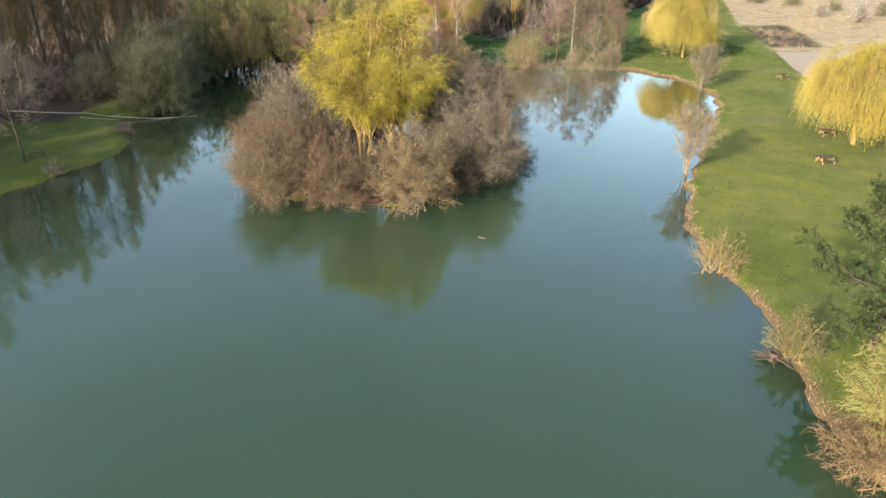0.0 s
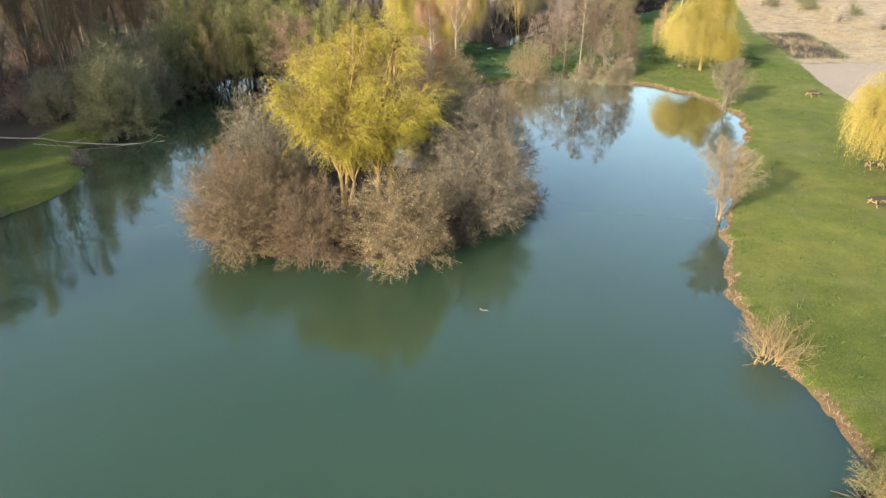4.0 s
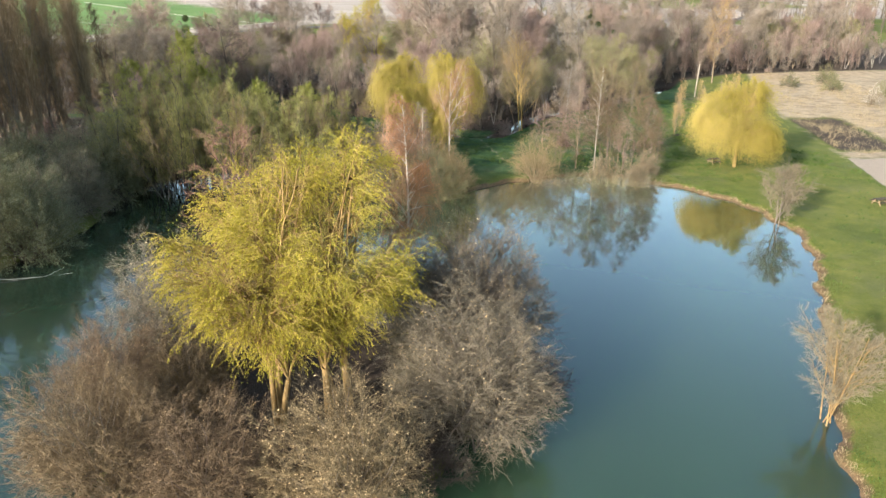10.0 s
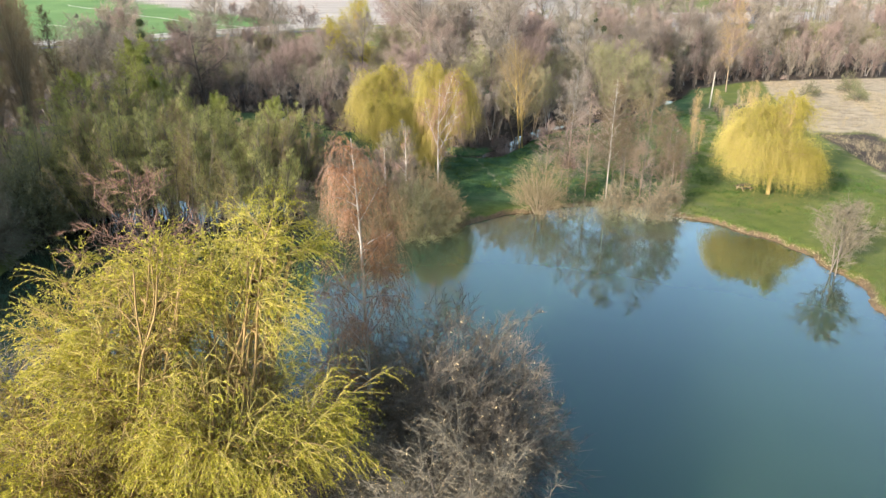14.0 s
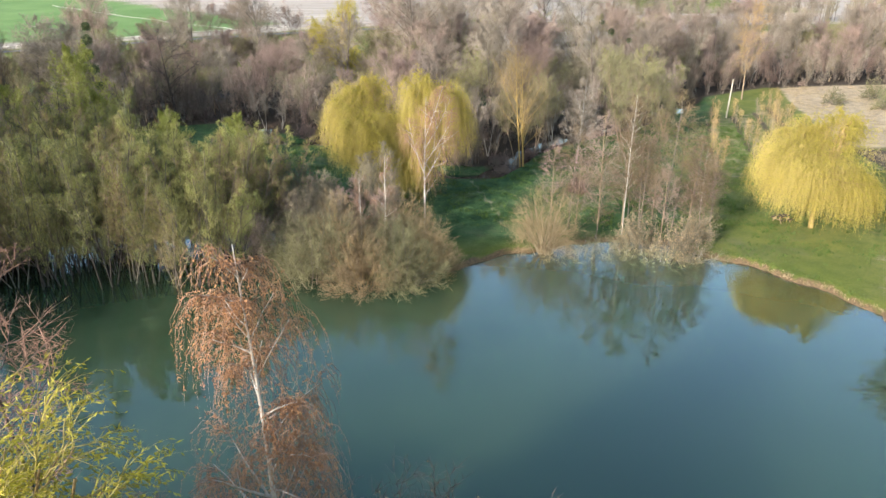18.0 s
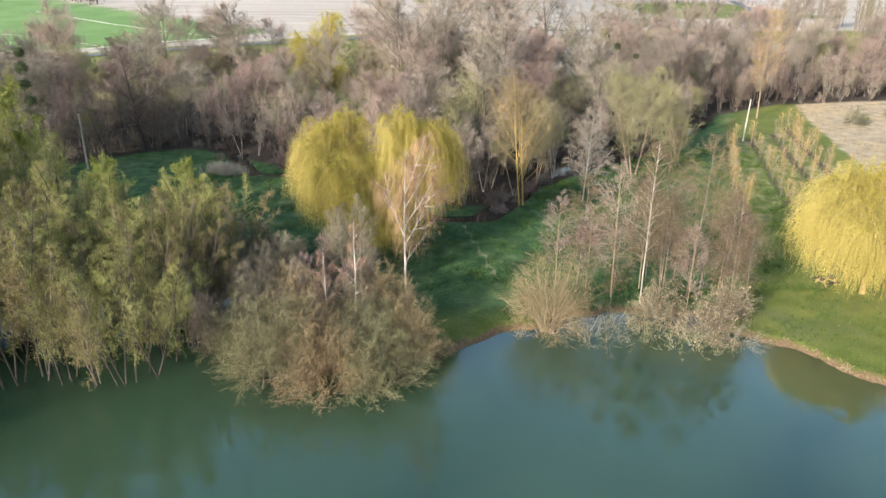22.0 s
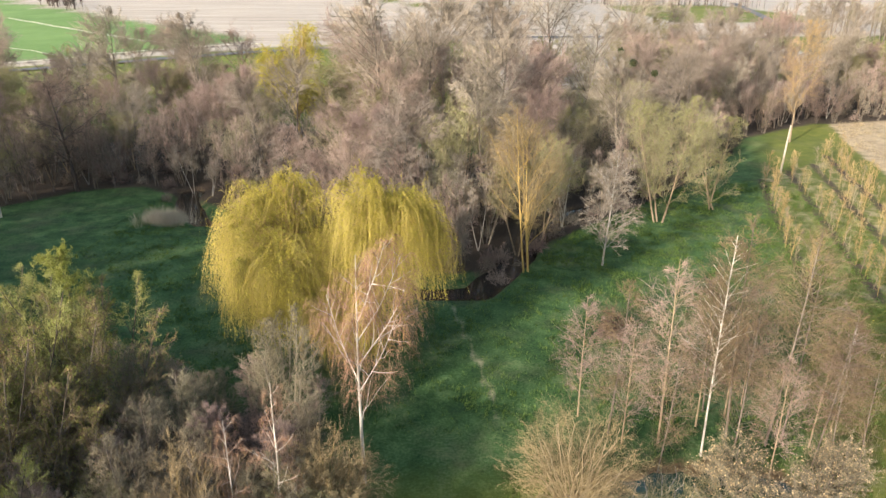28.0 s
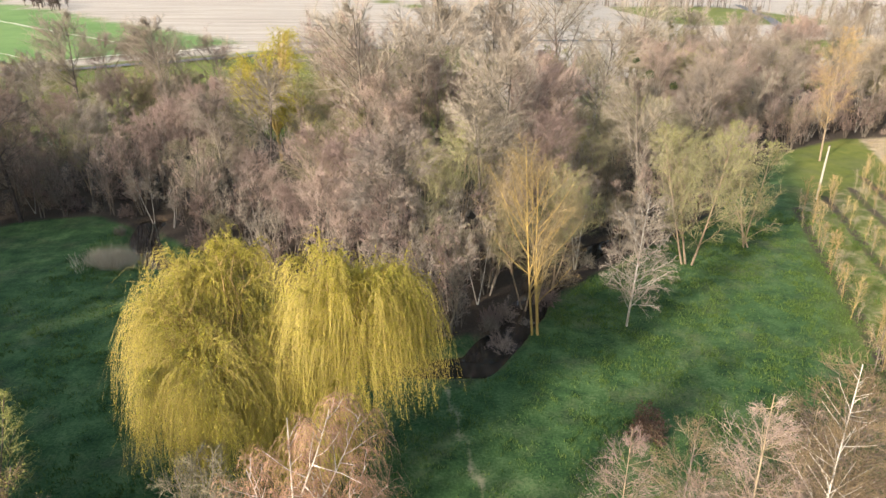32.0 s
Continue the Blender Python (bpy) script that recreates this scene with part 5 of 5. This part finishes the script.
for k, (mx, my, mz, mr) in enumerate([(-42.2, 142.0, 19.3, 0.75), (-42.4, 142.3, 17.4, 0.6), (-41.9, 141.7, 21.0, 0.55), (-42.1, 142.2, 15.6, 0.7), (-41.8, 142.3, 13.5, 0.6), (42.5, 206.5, 17.5, 0.8), (47.0, 207.5, 15.5, 0.7), (40.5, 208.0, 19.5, 0.6)]):
    mistletoe(mx, my, mz, mr, 200 + k)

dark_bush = shrub(131, 2.6, 3.4, BARK_DARK, TWIG_DARK, "small dark bronze evergreen bush on the meadow", stems=26, subs=9, twigs=7, fine=3, leaf=leaf_material("bronze_leaves", (0.035, 0.018, 0.010), (0.11, 0.055, 0.028), 0.1), leaf_k=2, leaf_size=0.12, fat=1.4, name="evergreen_bush")
set_at(dark_bush, 21.8, 135.2)

# rows of saplings
sap = [bare_tree(141, 6.0, 0.035, BARK_ORANGE, TWIG_GOLD, "slim young tree with upright yellow twigs in a planted row", name="sapling", spread=0.38, limbs=14, subs=5, twigs=5, fine=1, first=0.12, limb_angle=21, fat=0.8, group="sapling rows"),
       bare_tree(142, 5.2, 0.035, BARK_TAN, TWIG_TAN, "slim young tree with upright tan twigs in a planted row", name="sapling", spread=0.38, limbs=14, subs=5, twigs=5, fine=1, first=0.12, limb_angle=21, fat=0.8, leaf=LEAF_OLIVE, leaf_k=0.4, leaf_size=0.1, group="sapling rows")]
rr = np.random.RandomState(15)
spots = []
for x0, y0, x1, y1 in ROW_STEP:
    for k in range(26):
        u = (k + 0.9 * rr.rand()) / 26
        spots.append((x0 + (x1 - x0) * u + 0.45 * rr.normal(), y0 + (y1 - y0) * u, 0.6 + 0.5 * rr.rand(), 360 * rr.rand()))
plant(sap, spots)


def tufts(name, spots, blades, h, spread, mat, label, category, seed, wide=1.0):
    """Clumps of long blades, too many to count."""
    rng = np.random.RandomState(seed)
    S = np.array(spots, float)
    n = len(S) * blades
    c = np.repeat(S, blades, 0) + np.concatenate([rng.normal(0, spread, (n, 2)), np.zeros((n, 1))], 1)
    d = np.concatenate([rng.normal(0, 0.35, (n, 2)), np.ones((n, 1))], 1)
    g = Geo().leaves(c, d, rng.normal(0, 1, (n, 3)), h * (0.5 + 0.8 * rng.rand(n)), (0.022 + 0.012 * rng.rand(n)) * wide)
    return tagged(new(name, g.mesh(name, [mat])), label, category, kind="stuff")


def shore_spots(seed, n, box, lo, hi):
    rng = np.random.RandomState(seed)
    x, y = box[0] + (box[2] - box[0]) * rng.rand(n), box[1] + (box[3] - box[1]) * rng.rand(n)
    w = dry_of_water(x, y)
    k = (w > lo) & (w < hi)
    return np.stack([x[k], y[k], height(x[k], y[k]) - 0.03], 1)


tufts("bank_straw", shore_spots(1, 42000, (17, 18, 46, 118), 0.02, 0.42), 6, 0.30, 0.12, STRAW, "dry straw-coloured grass along the water's edge", "dry grass", 21)
tufts("bank_grass", shore_spots(2, 30000, (3, 18, 46, 120), 0.3, 1.3), 6, 0.25, 0.15, GRASS, "longer green grass above the bank", "grass", 22)
rr = np.random.RandomState(16)
reed_xy = rr.normal((-29.3, 166.6), (1.5, 1.0), (110, 2))
tufts("reeds", [(x, y, at(x, y) - 0.03) for x, y in reed_xy], 26, 1.8, 0.3, leaf_material("pale_reeds", (0.40, 0.34, 0.24), (0.62, 0.54, 0.41), 0.3), "pale dry reeds beside the creek", "reeds", 23)
rr = np.random.RandomState(17)
fx, fy = 60 + 55 * rr.rand(5200), 128 + 102 * rr.rand(5200)
keep = (fx - dry_edge(fy) > 1) & (rr.rand(5200) < 0.4 + 0.6 * (noise_field(fx, fy, 18, 9) > 0))
tufts("rough_grass", np.stack([fx, fy, height(fx, fy) - 0.03], 1)[keep], 9, 0.8, 0.35, STRAW, "pale tall dry grass on the rough field", "dry grass", 24)

rr = np.random.RandomState(27)
fx, fy = np.concatenate([18 + 45 * rr.rand(26000), -35 + 95 * rr.rand(26000)]), np.concatenate([15 + 170 * rr.rand(26000), 122 + 62 * rr.rand(26000)])
keep = (dry_of_water(fx, fy) > 0.8) & (fx < dry_edge(fy)) & (fy < front(fx) - 1) & ((fx < 18) | (fy > 112) | (rr.rand(52000) < 0.15)) & (rr.rand(52000) < 0.25 + 0.75 * (noise_field(fx, fy, 6, 12) > 0.1))
tufts("grass_tufts", np.stack([fx, fy, height(fx, fy) - 0.03], 1)[keep], 6, 0.30, 0.18, GRASS, "tufts of longer grass on the meadow", "grass", 26, 2.0)

# blossoming and plain bushes along the rough field
edge = [shrub(151, 6.0, 6.5, BARK_GREY, TWIG_TAN, "tangled bush with white blossom at the rough field", stems=28, subs=9, twigs=6, fine=3, leaf=leaf_material("white_blossom", (0.55, 0.48, 0.40), (0.80, 0.74, 0.66), 0.2), leaf_k=1.2, leaf_size=0.2, fat=2.0, name="blossom_bush"),
        shrub(152, 6.0, 5.0, BARK_GREY, TWIG_OLIVE, "olive-brown bush at the rough field", stems=26, subs=8, twigs=6, fine=3, leaf=LEAF_OLIVE, leaf_k=0.6, leaf_size=0.18, fat=2.0, name="bush")]
plant(edge, [(104, 165, 1.0, 0, 0), (101, 178, 0.8, 70, 0), (96, 206, 1.0, 0, 1), (104, 200, 1.1, 40, 1), (110, 214, 1.2, 90, 1), (111, 190, 1.0, 10, 1), (118, 176, 1.3, 160, 1), (112, 156, 1.0, 20, 1)])


# ---- the far country ----
def far_wood(name, spots, h, mats, label, seed, twigs=260):
    """A distant leafless wood, many trees as one mass."""
    rng = np.random.RandomState(seed)
    g = Geo()
    S = np.array([(x, y, land(np.array([x]), np.array([y]))[0] - 0.3) for x, y in spots])
    n = len(S)
    hs = h * (0.75 + 0.5 * rng.rand(n))
    T = grow(rng, S, np.tile([[0, 0, 1.0]], (n, 1)), hs, 4, 0, 0.04)
    g.tubes(T, taper(n, 4, 0.3, 0.08), 0)
    p, d, t = shoots(rng, T, 9, 0.25, 0.98, 40, 0.3)
    B = grow(rng, p, d, np.repeat(hs, 9) * 0.3 * (1.1 - t), 3, 0.1, 0.1)
    g.tubes(B, taper(len(B), 3, 0.09, 0.03), 0)
    k = twigs // 9
    p, d, t = shoots(rng, B, k, 0.1, 1.0, 42, 0.4)
    g.tips(p, p + d * (1.0 + 1.4 * rng.rand(len(p), 1)), 0.05, 1)
    return tagged(new(name, g.mesh(name, mats)), label, "woods", kind="stuff")


rr = np.random.RandomState(18)
line = [(120 + 170 * u + 6 * rr.normal(), 745 - 80 * u + 45 * rr.rand()) for u in rr.rand(150)]
far_wood("far_wood", line, 17, [BARK_GREY, TWIG_GREY], "leafless wood on the far hillside", 31)
far_wood("far_wood", [(188 + 85 * rr.rand(), 330 + 130 * rr.rand()) for _ in range(130)], 18, [BARK_GREY, TWIG_TAN], "leafless wood beside the country road", 32)
far_wood("hedge", [(-240 + 40 * u + 3 * rr.normal(), 520 - 38 * u + 3 * rr.normal()) for u in rr.rand(26)], 8, [BARK_DARK, TWIG_DARK], "dark hedge at the corner of the crop", 33)
far_wood("far_hedge", [(-20 + 180 * u + 4 * rr.normal(), 1010 - 40 * u + 10 * rr.normal()) for u in rr.rand(90)], 15, [BARK_GREY, TWIG_GREY], "line of leafless trees on the horizon", 34)


def ribbon(name, pts, width, mat, label, category, lift=0.06, step_m=4.0):
    """A road or track that follows the land."""
    P = np.array(pts, float)
    seg = np.hypot(*np.diff(P, axis=0).T)
    s = np.concatenate([[0], np.cumsum(seg)])
    q = np.arange(0, s[-1], step_m)
    x, y = np.interp(q, s, P[:, 0]), np.interp(q, s, P[:, 1])
    tx, ty = np.gradient(x), np.gradient(y)
    ln = np.hypot(tx, ty)
    V = []
    for o in (-1, 1):
        px, py = x - o * ty / ln * width / 2, y + o * tx / ln * width / 2
        V.append(np.stack([px, py, land(px, py) + lift], 1))
    n = len(q)
    i = np.arange(n - 1)
    g = Geo().add(np.concatenate(V), np.stack([i + n, i + 1 + n, i + 1, i], 1), 0)
    return tagged(new(name, g.mesh(name, [mat])), label, category, kind="structure")


CHALK = stem_material("chalk_track", (0.48, 0.42, 0.33), (0.70, 0.64, 0.54), 0.95, 1.0, 0.05)
ribbon("road", ROAD_LINE, 4.5, ROAD, "grey country road below the fields", "road", 0.35)
ribbon("road_far", [(176, 424), (195, 455), (211, 493), (236, 559), (262, 640), (300, 760)], 6.5, ROAD, "grey country road winding up the valley", "road", 0.35)
ribbon("track", [(-150, 291), (-118, 311), (-100, 325), (-82, 334), (-60, 345)], 1.6, CHALK, "chalky field track along the crop", "track", 0.3)
for k, pts in enumerate(([(-82, 336), (-110, 352), (-150, 385), (-215, 440)], [(-84, 338), (-112, 355), (-152, 388), (-217, 443)], [(-118, 313), (-140, 330), (-180, 352)])):
    ribbon("wheel_track", pts, 0.5, CHALK, "pale tractor track through the crop", "track", 0.25)


def fence_line(pts, gap, h, label):
    root = tagged(new("fence"), label, "fence")
    P = np.array(pts, float)
    seg = np.hypot(*np.diff(P, axis=0).T)
    s = np.concatenate([[0], np.cumsum(seg)])
    q = np.arange(0, s[-1], gap)
    me = mesh_of(boxes([((0, 0, h / 2 - 0.2), (0.16, 0.16, h + 0.4), (0, 0, 0))], 0.02), "post", POLE_WOOD)
    for x, y in zip(np.interp(q, s, P[:, 0]), np.interp(q, s, P[:, 1])):
        p = part("post", me, root)
        p.location = (x, y, float(land(np.array([x]), np.array([y]))[0]))
    return root


fence_line([(-66, 357), (-106, 391), (-146, 426), (-199, 478)], 5.5, 1.5, "pale fence posts between crop and stubble")
fence_line([(108, 403), (140, 416), (170, 432)], 5.0, 1.4, "white posts along the country road")
fence_line([(-20, 523), (11, 480), (47, 437)], 6.0, 1.4, "pale fence posts along a grass strip")
